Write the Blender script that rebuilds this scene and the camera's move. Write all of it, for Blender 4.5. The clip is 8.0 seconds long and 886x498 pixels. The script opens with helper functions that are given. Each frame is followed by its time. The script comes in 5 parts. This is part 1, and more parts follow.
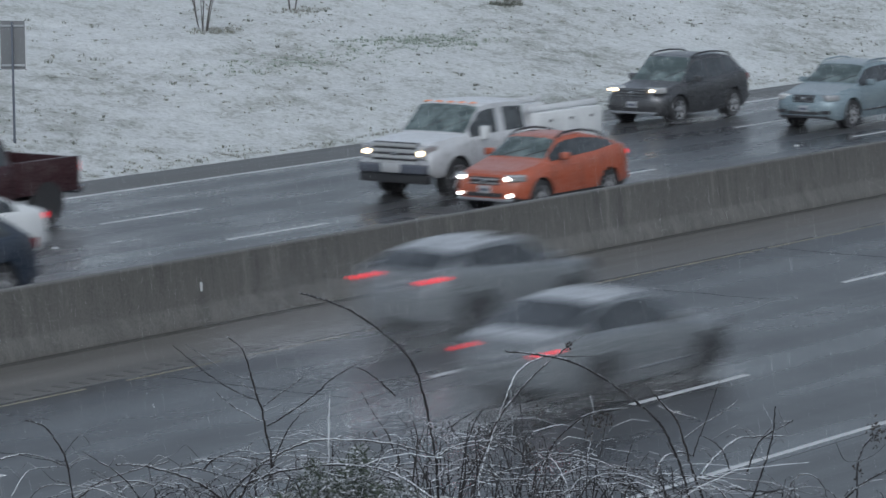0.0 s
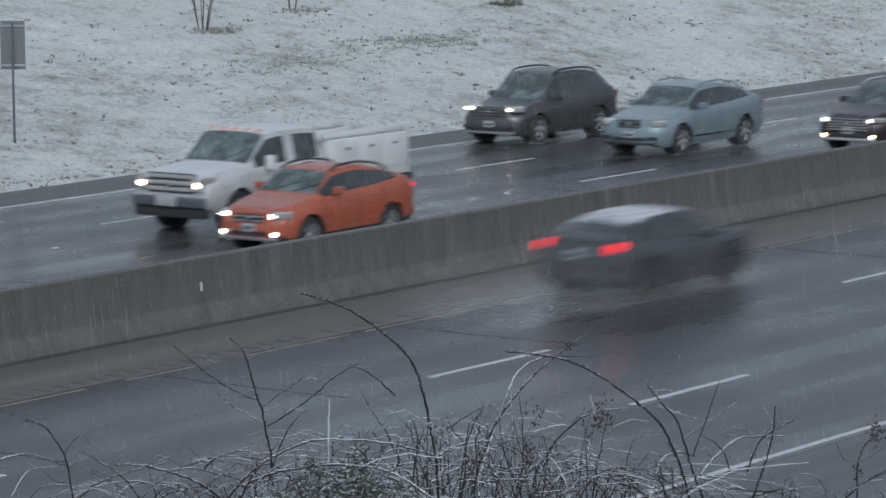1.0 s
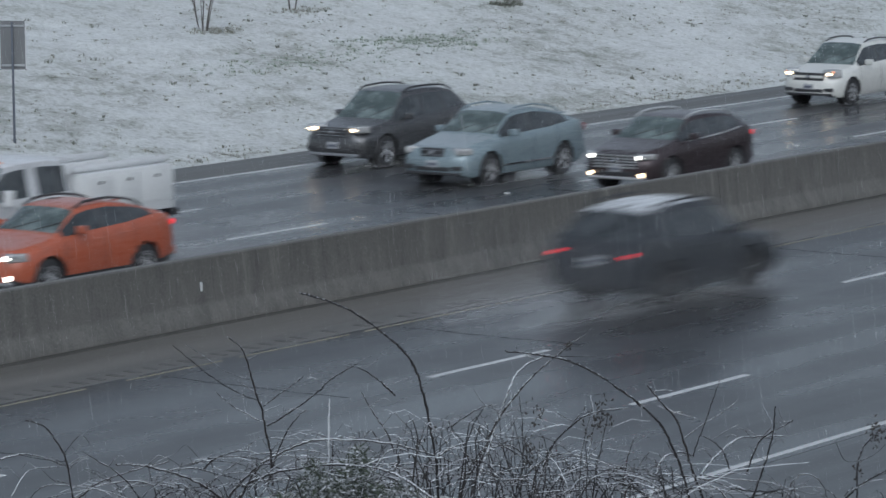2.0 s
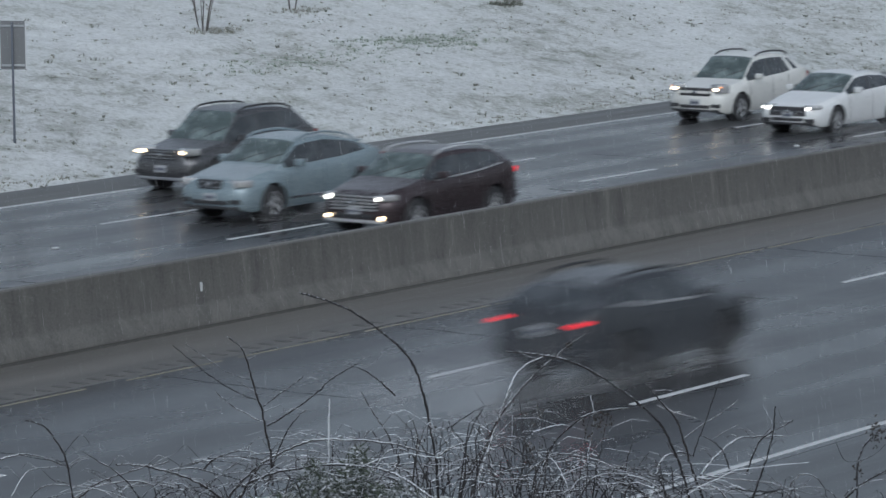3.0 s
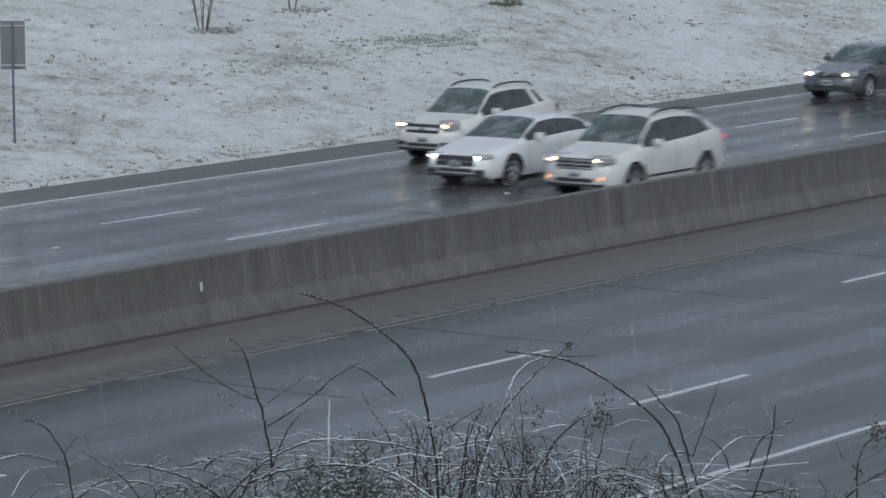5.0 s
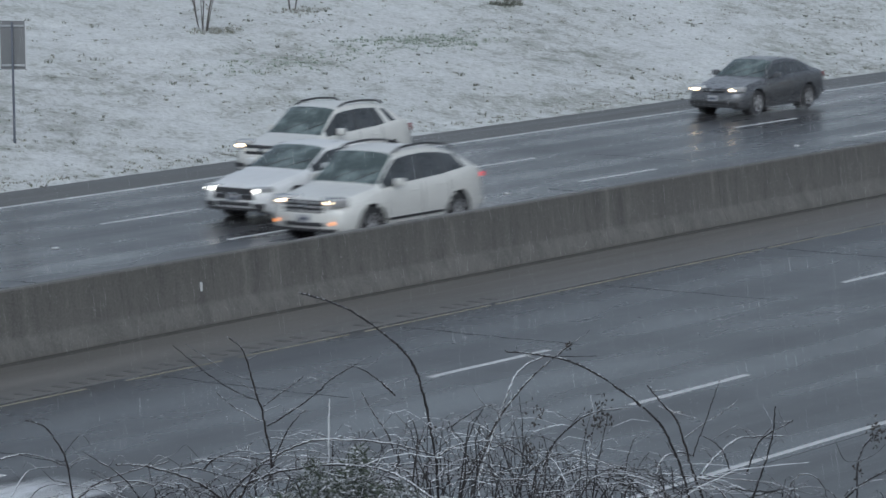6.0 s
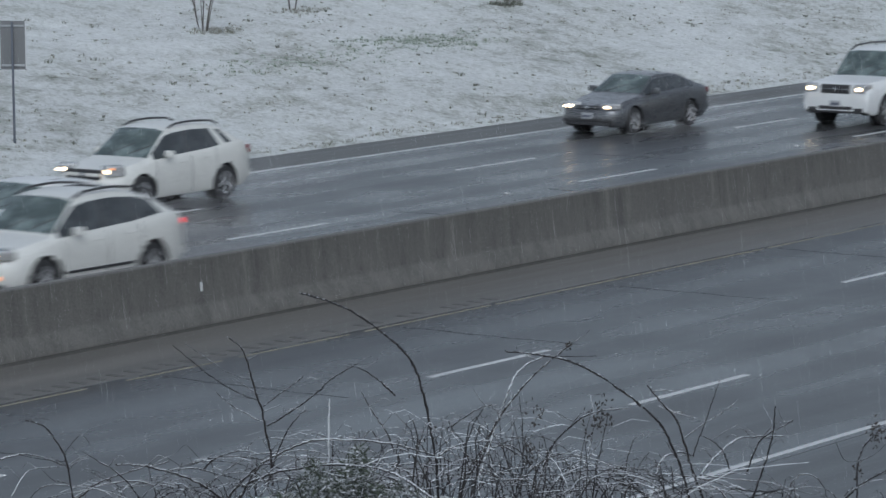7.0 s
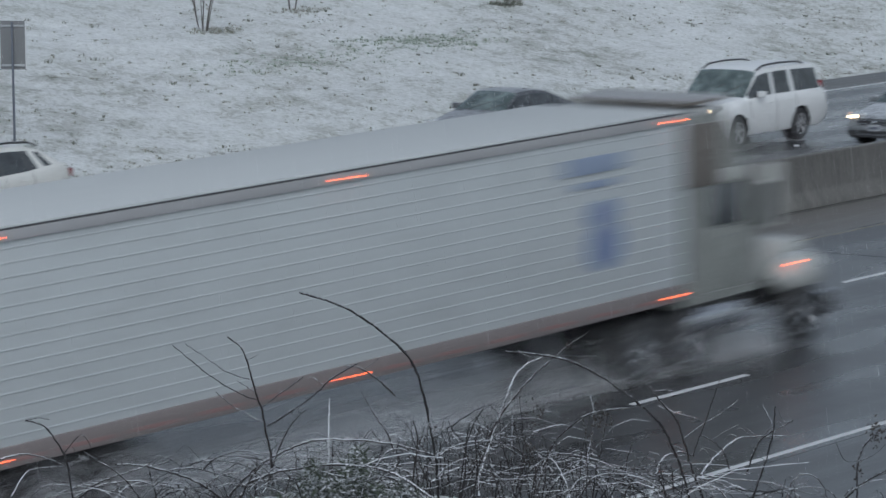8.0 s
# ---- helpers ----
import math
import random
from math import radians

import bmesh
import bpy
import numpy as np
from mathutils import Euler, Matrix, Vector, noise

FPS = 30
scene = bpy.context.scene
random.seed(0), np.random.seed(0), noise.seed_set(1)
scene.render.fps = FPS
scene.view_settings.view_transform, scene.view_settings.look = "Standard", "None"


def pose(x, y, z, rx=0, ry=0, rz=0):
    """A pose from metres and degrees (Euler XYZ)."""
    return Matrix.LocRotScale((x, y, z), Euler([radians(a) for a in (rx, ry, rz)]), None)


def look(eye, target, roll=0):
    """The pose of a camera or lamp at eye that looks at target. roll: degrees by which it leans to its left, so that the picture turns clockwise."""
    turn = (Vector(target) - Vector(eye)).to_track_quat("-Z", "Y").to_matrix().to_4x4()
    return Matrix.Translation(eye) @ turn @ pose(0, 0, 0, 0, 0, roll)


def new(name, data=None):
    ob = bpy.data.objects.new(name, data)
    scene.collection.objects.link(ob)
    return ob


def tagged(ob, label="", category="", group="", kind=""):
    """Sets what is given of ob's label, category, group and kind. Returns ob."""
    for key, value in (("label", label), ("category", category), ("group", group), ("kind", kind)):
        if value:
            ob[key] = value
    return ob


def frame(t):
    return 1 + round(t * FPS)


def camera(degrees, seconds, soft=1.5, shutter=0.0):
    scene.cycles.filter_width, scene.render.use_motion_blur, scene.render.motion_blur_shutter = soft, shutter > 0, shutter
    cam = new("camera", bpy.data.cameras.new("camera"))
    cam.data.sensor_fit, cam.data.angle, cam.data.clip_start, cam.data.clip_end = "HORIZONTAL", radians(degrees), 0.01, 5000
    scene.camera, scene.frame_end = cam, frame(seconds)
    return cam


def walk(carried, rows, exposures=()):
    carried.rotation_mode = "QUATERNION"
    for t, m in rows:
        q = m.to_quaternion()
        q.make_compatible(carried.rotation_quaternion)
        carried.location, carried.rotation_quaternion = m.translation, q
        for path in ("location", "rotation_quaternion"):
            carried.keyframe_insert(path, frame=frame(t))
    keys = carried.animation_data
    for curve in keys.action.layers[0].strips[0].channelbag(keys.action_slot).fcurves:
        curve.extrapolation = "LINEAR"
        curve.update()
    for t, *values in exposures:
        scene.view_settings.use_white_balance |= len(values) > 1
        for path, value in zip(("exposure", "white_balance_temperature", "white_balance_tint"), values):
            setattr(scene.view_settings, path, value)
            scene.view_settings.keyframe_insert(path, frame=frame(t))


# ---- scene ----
# ---------------------------------------------------------------- camera
EYE = Vector((0.0, 0.0, 8.494))
FW = Vector((0.79907, 0.58786, -0.12610))
RIGHT = Vector((0.59270, -0.80543, 0.0))
ACROSS = Vector((0.59156, -0.80620, -0.00976))
UPWARD = Vector((0.10740, 0.06679, 0.99197))
cam = camera(14.212, 8.0, soft=1.5, shutter=0.9)
VIEW = look(EYE, EYE + FW * 60, roll=-0.564)
walk(cam, [(0.0, VIEW), (8.0, VIEW)], exposures=[(0.0, 0.34, 5720, 6), (8.0, 0.34, 5720, 6)])

# ---------------------------------------------------------------- light: overcast snowfall
world = bpy.data.worlds.new("overcast_sky")
scene.world = world
world.use_nodes = True
wn = world.node_tree
wn.nodes.clear()
sky = wn.nodes.new("ShaderNodeTexSky")
sky.sky_type = "NISHITA"
sky.sun_disc = False
sky.sun_elevation = radians(38)
sky.sun_rotation = radians(215)
sky.air_density, sky.dust_density, sky.ozone_density = 1.0, 3.0, 1.0
grey = wn.nodes.new("ShaderNodeHueSaturation")
grey.inputs["Saturation"].default_value = 0.34
bg = wn.nodes.new("ShaderNodeBackground")
bg.inputs["Strength"].default_value = 0.075
wout = wn.nodes.new("ShaderNodeOutputWorld")
wn.links.new(sky.outputs[0], grey.inputs["Color"])
wn.links.new(grey.outputs[0], bg.inputs["Color"])
wn.links.new(bg.outputs[0], wout.inputs["Surface"])

sun = new("sun", bpy.data.lights.new("sun", "SUN"))
sun.data.energy = 0.6
sun.data.angle = radians(40)
sun.data.color = (1.0, 0.97, 0.93)
sun.matrix_world = look((-52, -20, 52), (0, 0, 0))


# ---------------------------------------------------------------- materials
def nodes_of(name):
    m = bpy.data.materials.new(name)
    m.use_nodes = True
    n = m.node_tree
    return m, n, n.nodes["Principled BSDF"]


def link(n, a, b):
    n.links.new(a, b)


def coords(n, scale=(1, 1, 1), world_space=False):
    mp = n.nodes.new("ShaderNodeMapping")
    mp.inputs["Scale"].default_value = scale
    if world_space:
        link(n, n.nodes.new("ShaderNodeNewGeometry").outputs["Position"], mp.inputs["Vector"])
    else:
        link(n, n.nodes.new("ShaderNodeTexCoord").outputs["Object"], mp.inputs["Vector"])
    return mp.outputs["Vector"]


def noise_tex(n, vec, scale, detail=4.0, rough=0.6):
    t = n.nodes.new("ShaderNodeTexNoise")
    t.inputs["Scale"].default_value = scale
    t.inputs["Detail"].default_value = detail
    t.inputs["Roughness"].default_value = rough
    link(n, vec, t.inputs["Vector"])
    return t.outputs["Fac"]


def ramp(n, fac, *stops):
    r = n.nodes.new("ShaderNodeValToRGB")
    r.color_ramp.interpolation = "EASE"
    el = r.color_ramp.elements
    while len(el) < len(stops):
        el.new(0.5)
    for e, (pos, c) in zip(el, stops):
        e.position = pos
        e.color = (*c, 1) if isinstance(c, tuple) else (c, c, c, 1)
    link(n, fac, r.inputs["Fac"])
    return r.outputs["Color"]


def mixc(n, fac, a, b, mode="MIX"):
    m = n.nodes.new("ShaderNodeMix")
    m.data_type, m.blend_type = "RGBA", mode
    ins = [s for s in m.inputs if s.enabled]
    for sock, v in zip(ins, (fac, a, b)):
        if isinstance(v, (int, float)):
            sock.default_value = v
        elif isinstance(v, tuple):
            sock.default_value = (*v, 1)
        else:
            link(n, v, sock)
    return [s for s in m.outputs if s.enabled][0]


def math_node(n, op, a, b=0.0, clamp=False):
    m = n.nodes.new("ShaderNodeMath")
    m.operation, m.use_clamp = op, clamp
    for sock, v in zip(m.inputs, (a, b)):
        if isinstance(v, (int, float)):
            sock.default_value = v
        else:
            link(n, v, sock)
    return m.outputs[0]


def bump(n, p, height, strength, dist):
    b = n.nodes.new("ShaderNodeBump")
    b.inputs["Strength"].default_value = strength
    b.inputs["Distance"].default_value = dist
    link(n, height, b.inputs["Height"])
    link(n, b.outputs[0], p.inputs["Normal"])


def snow_cover(n, lo, hi, scale=9.0, broken=0.7):
    """How far snow lies on a surface: upward faces, broken by noise."""
    geo = n.nodes.new("ShaderNodeNewGeometry")
    sep = n.nodes.new("ShaderNodeSeparateXYZ")
    link(n, geo.outputs["Normal"], sep.inputs[0])
    f = noise_tex(n, coords(n, world_space=False), scale, 5, 0.65)
    s = math_node(n, "ADD", sep.outputs["Z"], math_node(n, "MULTIPLY", math_node(n, "SUBTRACT", f, 0.5), broken))
    mr = n.nodes.new("ShaderNodeMapRange")
    mr.inputs["From Min"].default_value, mr.inputs["From Max"].default_value = lo, hi
    link(n, s, mr.inputs["Value"])
    return mr.outputs[0]


def plain(name, color, rough=0.5, metal=0.0, vary=0.15, scale=12.0, bumpy=0.0, spec=None):
    m, n, p = nodes_of(name)
    f = noise_tex(n, coords(n), scale, 5)
    g = noise_tex(n, coords(n), scale * 6, 3)
    dark = tuple(c * (1 - vary) for c in color)
    lite = tuple(min(1, c * (1 + vary)) for c in color)
    c = mixc(n, f, dark, lite)
    c = mixc(n, 0.35, c, ramp(n, g, (0.3, dark), (0.7, lite)))
    link(n, c, p.inputs["Base Color"])
    link(n, ramp(n, f, (0.3, max(0.02, rough - 0.08)), (0.7, min(1, rough + 0.08))), p.inputs["Roughness"])
    p.inputs["Metallic"].default_value = metal
    if spec is not None:
        p.inputs["Specular IOR Level"].default_value = spec
    if bumpy:
        bump(n, p, g, bumpy, 0.01)
    return m


def paint(name, color, snow=0.0, rough=0.28, metal=0.0, grime=0.5):
    """Wet car paint with road grime low down on its panels and, if asked, snow on its upward faces."""
    m, n, p = nodes_of(name)
    v = coords(n)
    f = noise_tex(n, v, 2.5, 5, 0.7)
    g = noise_tex(n, v, 30, 3, 0.6)
    c = mixc(n, ramp(n, f, (0.45, 0.0), (0.8, grime)), color, (0.16, 0.155, 0.15))
    rough_c = ramp(n, g, (0.3, rough - 0.06), (0.75, rough + 0.12))
    if snow > 0:
        s = math_node(n, "MULTIPLY", snow_cover(n, 0.86, 1.02), snow)
        c = mixc(n, s, c, (0.78, 0.80, 0.83))
        rough_c = mixc(n, s, rough_c, (0.75, 0.75, 0.75))
    link(n, c, p.inputs["Base Color"])
    link(n, rough_c, p.inputs["Roughness"])
    p.inputs["Metallic"].default_value = metal
    p.inputs["Coat Weight"].default_value = 0.25
    p.inputs["Coat Roughness"].default_value = 0.15
    bump(n, p, g, 0.04, 0.005)
    return m


def glow(name, color, strength):
    m, n, p = nodes_of(name)
    p.inputs["Base Color"].default_value = (*color, 1)
    p.inputs["Roughness"].default_value = 0.2
    p.inputs["Emission Color"].default_value = (*color, 1)
    p.inputs["Emission Strength"].default_value = strength
    return m


def snowy(name, color, lo, hi, scale=14.0, rough=0.8, snow=(0.74, 0.76, 0.8), broken=0.7):
    m, n, p = nodes_of(name)
    f = noise_tex(n, coords(n), 25, 4)
    c = mixc(n, f, tuple(k * 0.6 for k in color), tuple(k * 1.35 for k in color))
    c = mixc(n, snow_cover(n, lo, hi, scale, broken), c, snow)
    link(n, c, p.inputs["Base Color"])
    p.inputs["Roughness"].default_value = rough
    bump(n, p, f, 0.3, 0.004)
    return m


def asphalt_material():
    m, n, p = nodes_of("wet_asphalt")
    w = coords(n, world_space=True)
    streak = noise_tex(n, coords(n, (0.035, 0.9, 1), True), 1.0, 5, 0.6)
    patch = noise_tex(n, w, 0.22, 5, 0.6)
    fine = noise_tex(n, w, 60, 3, 0.7)
    sep = n.nodes.new("ShaderNodeSeparateXYZ")
    link(n, w, sep.inputs[0])
    # wheel paths: two worn bands in each lane
    wav = math_node(n, "SINE", math_node(n, "MULTIPLY", math_node(n, "SUBTRACT", sep.outputs["Y"], 24.2), 2 * math.pi / 1.85))
    wav = math_node(n, "ADD", math_node(n, "MULTIPLY", wav, 0.12), streak)
    c = ramp(n, wav, (0.32, (0.038, 0.040, 0.045)), (0.52, (0.060, 0.062, 0.067)), (0.72, (0.088, 0.09, 0.095)))
    c = mixc(n, 0.45, c, ramp(n, patch, (0.35, (0.035, 0.036, 0.04)), (0.68, (0.085, 0.087, 0.09))))
    c = mixc(n, 0.12, c, ramp(n, fine, (0.35, (0.02, 0.02, 0.02)), (0.7, (0.13, 0.13, 0.13))))
    link(n, c, p.inputs["Base Color"])
    r = mixc(n, 0.5, ramp(n, wav, (0.3, 0.17), (0.7, 0.38)), ramp(n, patch, (0.35, 0.18), (0.7, 0.42)))
    link(n, r, p.inputs["Roughness"])
    p.inputs["Specular IOR Level"].default_value = 0.58
    bump(n, p, fine, 0.07, 0.006)
    return m


def shoulder_material(name, a, b, rough):
    m, n, p = nodes_of(name)
    w = coords(n, world_space=True)
    streak = noise_tex(n, coords(n, (0.06, 1.4, 1), True), 1.0, 5, 0.65)
    fine = noise_tex(n, w, 40, 4, 0.7)
    c = ramp(n, streak, (0.3, a), (0.7, b))
    c = mixc(n, 0.3, c, ramp(n, fine, (0.35, tuple(k * 0.5 for k in a)), (0.7, tuple(k * 1.5 for k in b))))
    link(n, c, p.inputs["Base Color"])
    link(n, ramp(n, streak, (0.3, rough - 0.1), (0.7, rough + 0.1)), p.inputs["Roughness"])
    bump(n, p, fine, 0.2, 0.006)
    return m


def barrier_material():
    m, n, p = nodes_of("stained_concrete")
    w = coords(n, world_space=True)
    runs = noise_tex(n, coords(n, (2.6, 2.6, 0.22), True), 1.0, 7, 0.75)
    big = noise_tex(n, w, 0.35, 4)
    fine = noise_tex(n, w, 35, 4, 0.7)
    sep = n.nodes.new("ShaderNodeSeparateXYZ")
    link(n, w, sep.inputs[0])
    toe = ramp(n, math_node(n, "ADD", sep.outputs["Z"], math_node(n, "MULTIPLY", runs, 0.1)), (0.33, 0.0), (0.43, 1.0))
    soot = ramp(n, runs, (0.34, (0.055, 0.053, 0.049)), (0.52, (0.105, 0.10, 0.091)), (0.72, (0.20, 0.19, 0.172)))
    soot = mixc(n, ramp(n, big, (0.35, 0.0), (0.7, 0.5)), soot, (0.10, 0.095, 0.087))
    lower = ramp(n, runs, (0.3, (0.10, 0.097, 0.089)), (0.7, (0.19, 0.183, 0.168)))
    c = mixc(n, toe, lower, soot)
    # upward faces, the barrier's top, are mixed towards a paler grey
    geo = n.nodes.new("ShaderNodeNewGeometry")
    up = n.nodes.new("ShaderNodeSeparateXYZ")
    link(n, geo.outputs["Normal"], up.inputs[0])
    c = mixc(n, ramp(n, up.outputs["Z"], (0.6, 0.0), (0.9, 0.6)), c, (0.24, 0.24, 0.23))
    c = mixc(n, 0.25, c, ramp(n, fine, (0.3, (0.04, 0.04, 0.04)), (0.7, (0.25, 0.245, 0.23))))
    link(n, c, p.inputs["Base Color"])
    p.inputs["Roughness"].default_value = 0.62
    bump(n, p, fine, 0.35, 0.008)
    return m


def snow_ground_material():
    m, n, p = nodes_of("thin_snow_on_grass")
    w = coords(n, world_space=True)
    big = noise_tex(n, w, 0.16, 4, 0.6)
    mid = noise_tex(n, w, 1.1, 5, 0.65)
    fine = noise_tex(n, w, 6.5, 6, 0.75)
    grain = noise_tex(n, w, 28, 3, 0.7)
    cover = math_node(n, "ADD", math_node(n, "MULTIPLY", big, 0.55), math_node(n, "MULTIPLY", mid, 0.6))
    cover = math_node(n, "ADD", cover, math_node(n, "MULTIPLY", fine, 0.38))
    grass = ramp(n, grain, (0.3, (0.07, 0.073, 0.05)), (0.55, (0.16, 0.168, 0.12)), (0.75, (0.26, 0.255, 0.195)))
    snow_c = ramp(n, fine, (0.3, (0.52, 0.54, 0.53)), (0.55, (0.68, 0.70, 0.70)), (0.75, (0.77, 0.79, 0.80)))
    k = ramp(n, cover, (0.60, 0.72), (0.68, 0.42), (0.77, 0.14), (0.9, 0.0))
    c = mixc(n, k, snow_c, grass)
    link(n, c, p.inputs["Base Color"])
    p.inputs["Roughness"].default_value = 0.9
    h = math_node(n, "ADD", fine, math_node(n, "MULTIPLY", grain, 0.35))
    bump(n, p, h, 0.32, 0.09)
    return m


def window_glass(name, tint, sky_tone, trans):
    m, n, p = nodes_of(name)
    f = noise_tex(n, coords(n), 2.2, 4, 0.6)
    g = noise_tex(n, coords(n), 16, 4, 0.7)
    wet = ramp(n, math_node(n, "ADD", math_node(n, "MULTIPLY", f, 0.7), math_node(n, "MULTIPLY", g, 0.3)), (0.42, 0.0), (0.62, 1.0))
    # sky reflection painted into the glass colour as paler patches, rougher where wet
    link(n, mixc(n, wet, tint, sky_tone), p.inputs["Base Color"])
    link(n, ramp(n, wet, (0.0, 0.04), (1.0, 0.22)), p.inputs["Roughness"])
    p.inputs["IOR"].default_value = 1.5
    p.inputs["Transmission Weight"].default_value = trans
    p.inputs["Coat Weight"].default_value = 0.6
    p.inputs["Coat Roughness"].default_value = 0.08
    return m


ASPHALT = asphalt_material()
SHOULDER = shoulder_material("dirty_shoulder", (0.11, 0.105, 0.097), (0.20, 0.19, 0.175), 0.40)
FAR_SHOULDER = shoulder_material("damp_shoulder", (0.10, 0.10, 0.098), (0.16, 0.16, 0.155), 0.5)
NEAR_SHOULDER = shoulder_material("wet_shoulder", (0.075, 0.079, 0.084), (0.125, 0.13, 0.136), 0.36)
CONCRETE = barrier_material()
SNOW = snow_ground_material()
LINE_WHITE = plain("worn_white_line", (0.60, 0.61, 0.62), 0.55, vary=0.3, scale=7)
LINE_YELLOW = plain("worn_yellow_line", (0.30, 0.27, 0.195), 0.55, vary=0.35, scale=4)
FOOT_STRIP = shoulder_material("barrier_foot_strip", (0.045, 0.044, 0.042), (0.09, 0.087, 0.08), 0.38)
SEAM = plain("wet_joint", (0.018, 0.018, 0.02), 0.25, vary=0.3)
POST = plain("dull_steel_post", (0.13, 0.14, 0.17), 0.5, 0.3)
GROOVE = plain("wet_groove", (0.082, 0.078, 0.072), 0.4, vary=0.4)
GALV = plain("galvanised_steel", (0.42, 0.43, 0.45), 0.45, 0.7)
SIGN_BACK = plain("weathered_aluminium", (0.17, 0.175, 0.18), 0.6, 0.1, vary=0.12, scale=5)
RUBBER = plain("wet_rubber", (0.04, 0.04, 0.042), 0.55)
WELL = plain("dark_liner", (0.03, 0.03, 0.032), 0.8)
TRIM = plain("black_plastic", (0.045, 0.045, 0.048), 0.45)
BRIGHT = plain("bright_grille_metal", (0.72, 0.72, 0.72), 0.38, 0.6, vary=0.1)
CHROME = plain("dull_chrome", (0.6, 0.6, 0.61), 0.22, 1.0, vary=0.1)
RIM = plain("alloy_rim", (0.62, 0.62, 0.63), 0.3, 0.7)
DARK_RIM = plain("dirty_dark_rim", (0.10, 0.10, 0.105), 0.5, 0.4)
GLASS = window_glass("windscreen_glass", (0.10, 0.13, 0.13), (0.27, 0.33, 0.33), 0.25)
DARK_GLASS = window_glass("tinted_glass", (0.04, 0.046, 0.05), (0.085, 0.093, 0.1), 0.1)
CABIN = plain("dark_upholstery", (0.05, 0.05, 0.052), 0.8)
LENS = plain("clear_lens", (0.62, 0.62, 0.62), 0.1, 0.5, vary=0.3, scale=14)
LAMP_WARM = glow("warm_headlamp", (1.0, 0.72, 0.42), 5.5)
LAMP_WHITE = glow("white_headlamp", (1.0, 0.92, 0.80), 6)
LAMP_AMBER = glow("amber_lamp", (1.0, 0.36, 0.12), 0.9)
LAMP_RED = glow("red_tail_lamp", (1.0, 0.02, 0.035), 1.05)
LAMP_RED_FAR = glow("far_tail_lamp", (0.9, 0.02, 0.03), 0.8)
LAMP_RED_DIM = glow("dim_tail_lamp", (0.22, 0.02, 0.022), 0.03)
PLATE = plain("plate_white", (0.42, 0.43, 0.45), 0.5)
PLATE_INK = plain("plate_ink", (0.12, 0.13, 0.17), 0.5)
FLAKE = plain("falling_snow", (0.9, 0.91, 0.93), 0.9)


# ---------------------------------------------------------------- building helpers
def mesh_of(bm, name, material, smooth=True, angle=35):
    me = bpy.data.meshes.new(name)
    bmesh.ops.recalc_face_normals(bm, faces=bm.faces)
    bm.to_mesh(me)
    bm.free()
    me.materials.append(material)
    if smooth:
        me.shade_smooth()
        me.set_sharp_from_angle(angle=radians(angle))
    return me


def part(name, bm, material, parent, label="", smooth=True):
    ob = new(name, mesh_of(bm, name, material, smooth))
    ob.parent = parent
    if label:
        tagged(ob, label)
    return ob


def bm_box(size, at=(0, 0, 0), bevel=0.0, rot=None, seg=2, bm=None):
    b = bmesh.new()
    bmesh.ops.create_cube(b, size=1.0)
    for v in b.verts:
        v.co = Vector((v.co.x * size[0], v.co.y * size[1], v.co.z * size[2]))
    if bevel:
        bmesh.ops.bevel(b, geom=b.edges[:], offset=bevel, segments=seg, profile=0.6, affect="EDGES")
    m = Matrix.Translation(at) @ (rot if rot else Matrix())
    b.transform(m)
    return join(bm, b)


def join(bm, b):
    if bm is None:
        return b
    vm = {v: bm.verts.new(v.co) for v in b.verts}
    for f in b.faces:
        bm.faces.new([vm[v] for v in f.verts])
    b.free()
    return bm


def bm_cyl(r0, r1, length, m, seg=20, bevel=0.0, bm=None):
    """A cylinder along its local z, placed by m."""
    b = bmesh.new()
    bmesh.ops.create_cone(b, cap_ends=True, segments=seg, radius1=r0, radius2=r1, depth=length)
    if bevel:
        es = [e for e in b.edges if all(abs(abs(v.co.z) - length / 2) < 1e-5 for v in e.verts)]
        bmesh.ops.bevel(b, geom=es, offset=bevel, segments=2, profile=0.5, affect="EDGES")
    b.transform(m)
    return join(bm, b)


def bm_ball(size, at, bm=None, sub=2):
    b = bmesh.new()
    bmesh.ops.create_icosphere(b, subdivisions=sub, radius=1.0)
    for v in b.verts:
        v.co = Vector((v.co.x * size[0] + at[0], v.co.y * size[1] + at[1], v.co.z * size[2] + at[2]))
    return join(bm, b)


def bm_tube(points, radii, sides=6, bm=None):
    """A tube through points, with a radius at each."""
    bm = bm or bmesh.new()
    rings = []
    for i, p in enumerate(points):
        d = (points[min(i + 1, len(points) - 1)] - points[max(i - 1, 0)]).normalized()
        a = d.orthogonal().normalized()
        b = d.cross(a)
        rings.append([bm.verts.new(p + (a * math.cos(k * 2 * math.pi / sides) + b * math.sin(k * 2 * math.pi / sides)) * radii[i])
                      for k in range(sides)])
    for r, q in zip(rings, rings[1:]):
        for k in range(sides):
            bm.faces.new((r[k], r[(k + 1) % sides], q[(k + 1) % sides], q[k]))
    bm.faces.new(rings[0][::-1])
    bm.faces.new(rings[-1])
    return bm


def extrude_profile(profile, x0, x1, step):
    """A closed (y, z) outline drawn out along x."""
    bm = bmesh.new()
    n = max(1, round((x1 - x0) / step))
    rings = [[bm.verts.new((x0 + (x1 - x0) * i / n, y, z)) for y, z in profile] for i in range(n + 1)]
    k = len(profile)
    for r, q in zip(rings, rings[1:]):
        for j in range(k):
            bm.faces.new((r[j], r[(j + 1) % k], q[(j + 1) % k], q[j]))
    bm.faces.new(rings[0])
    bm.faces.new(rings[-1][::-1])
    return bm


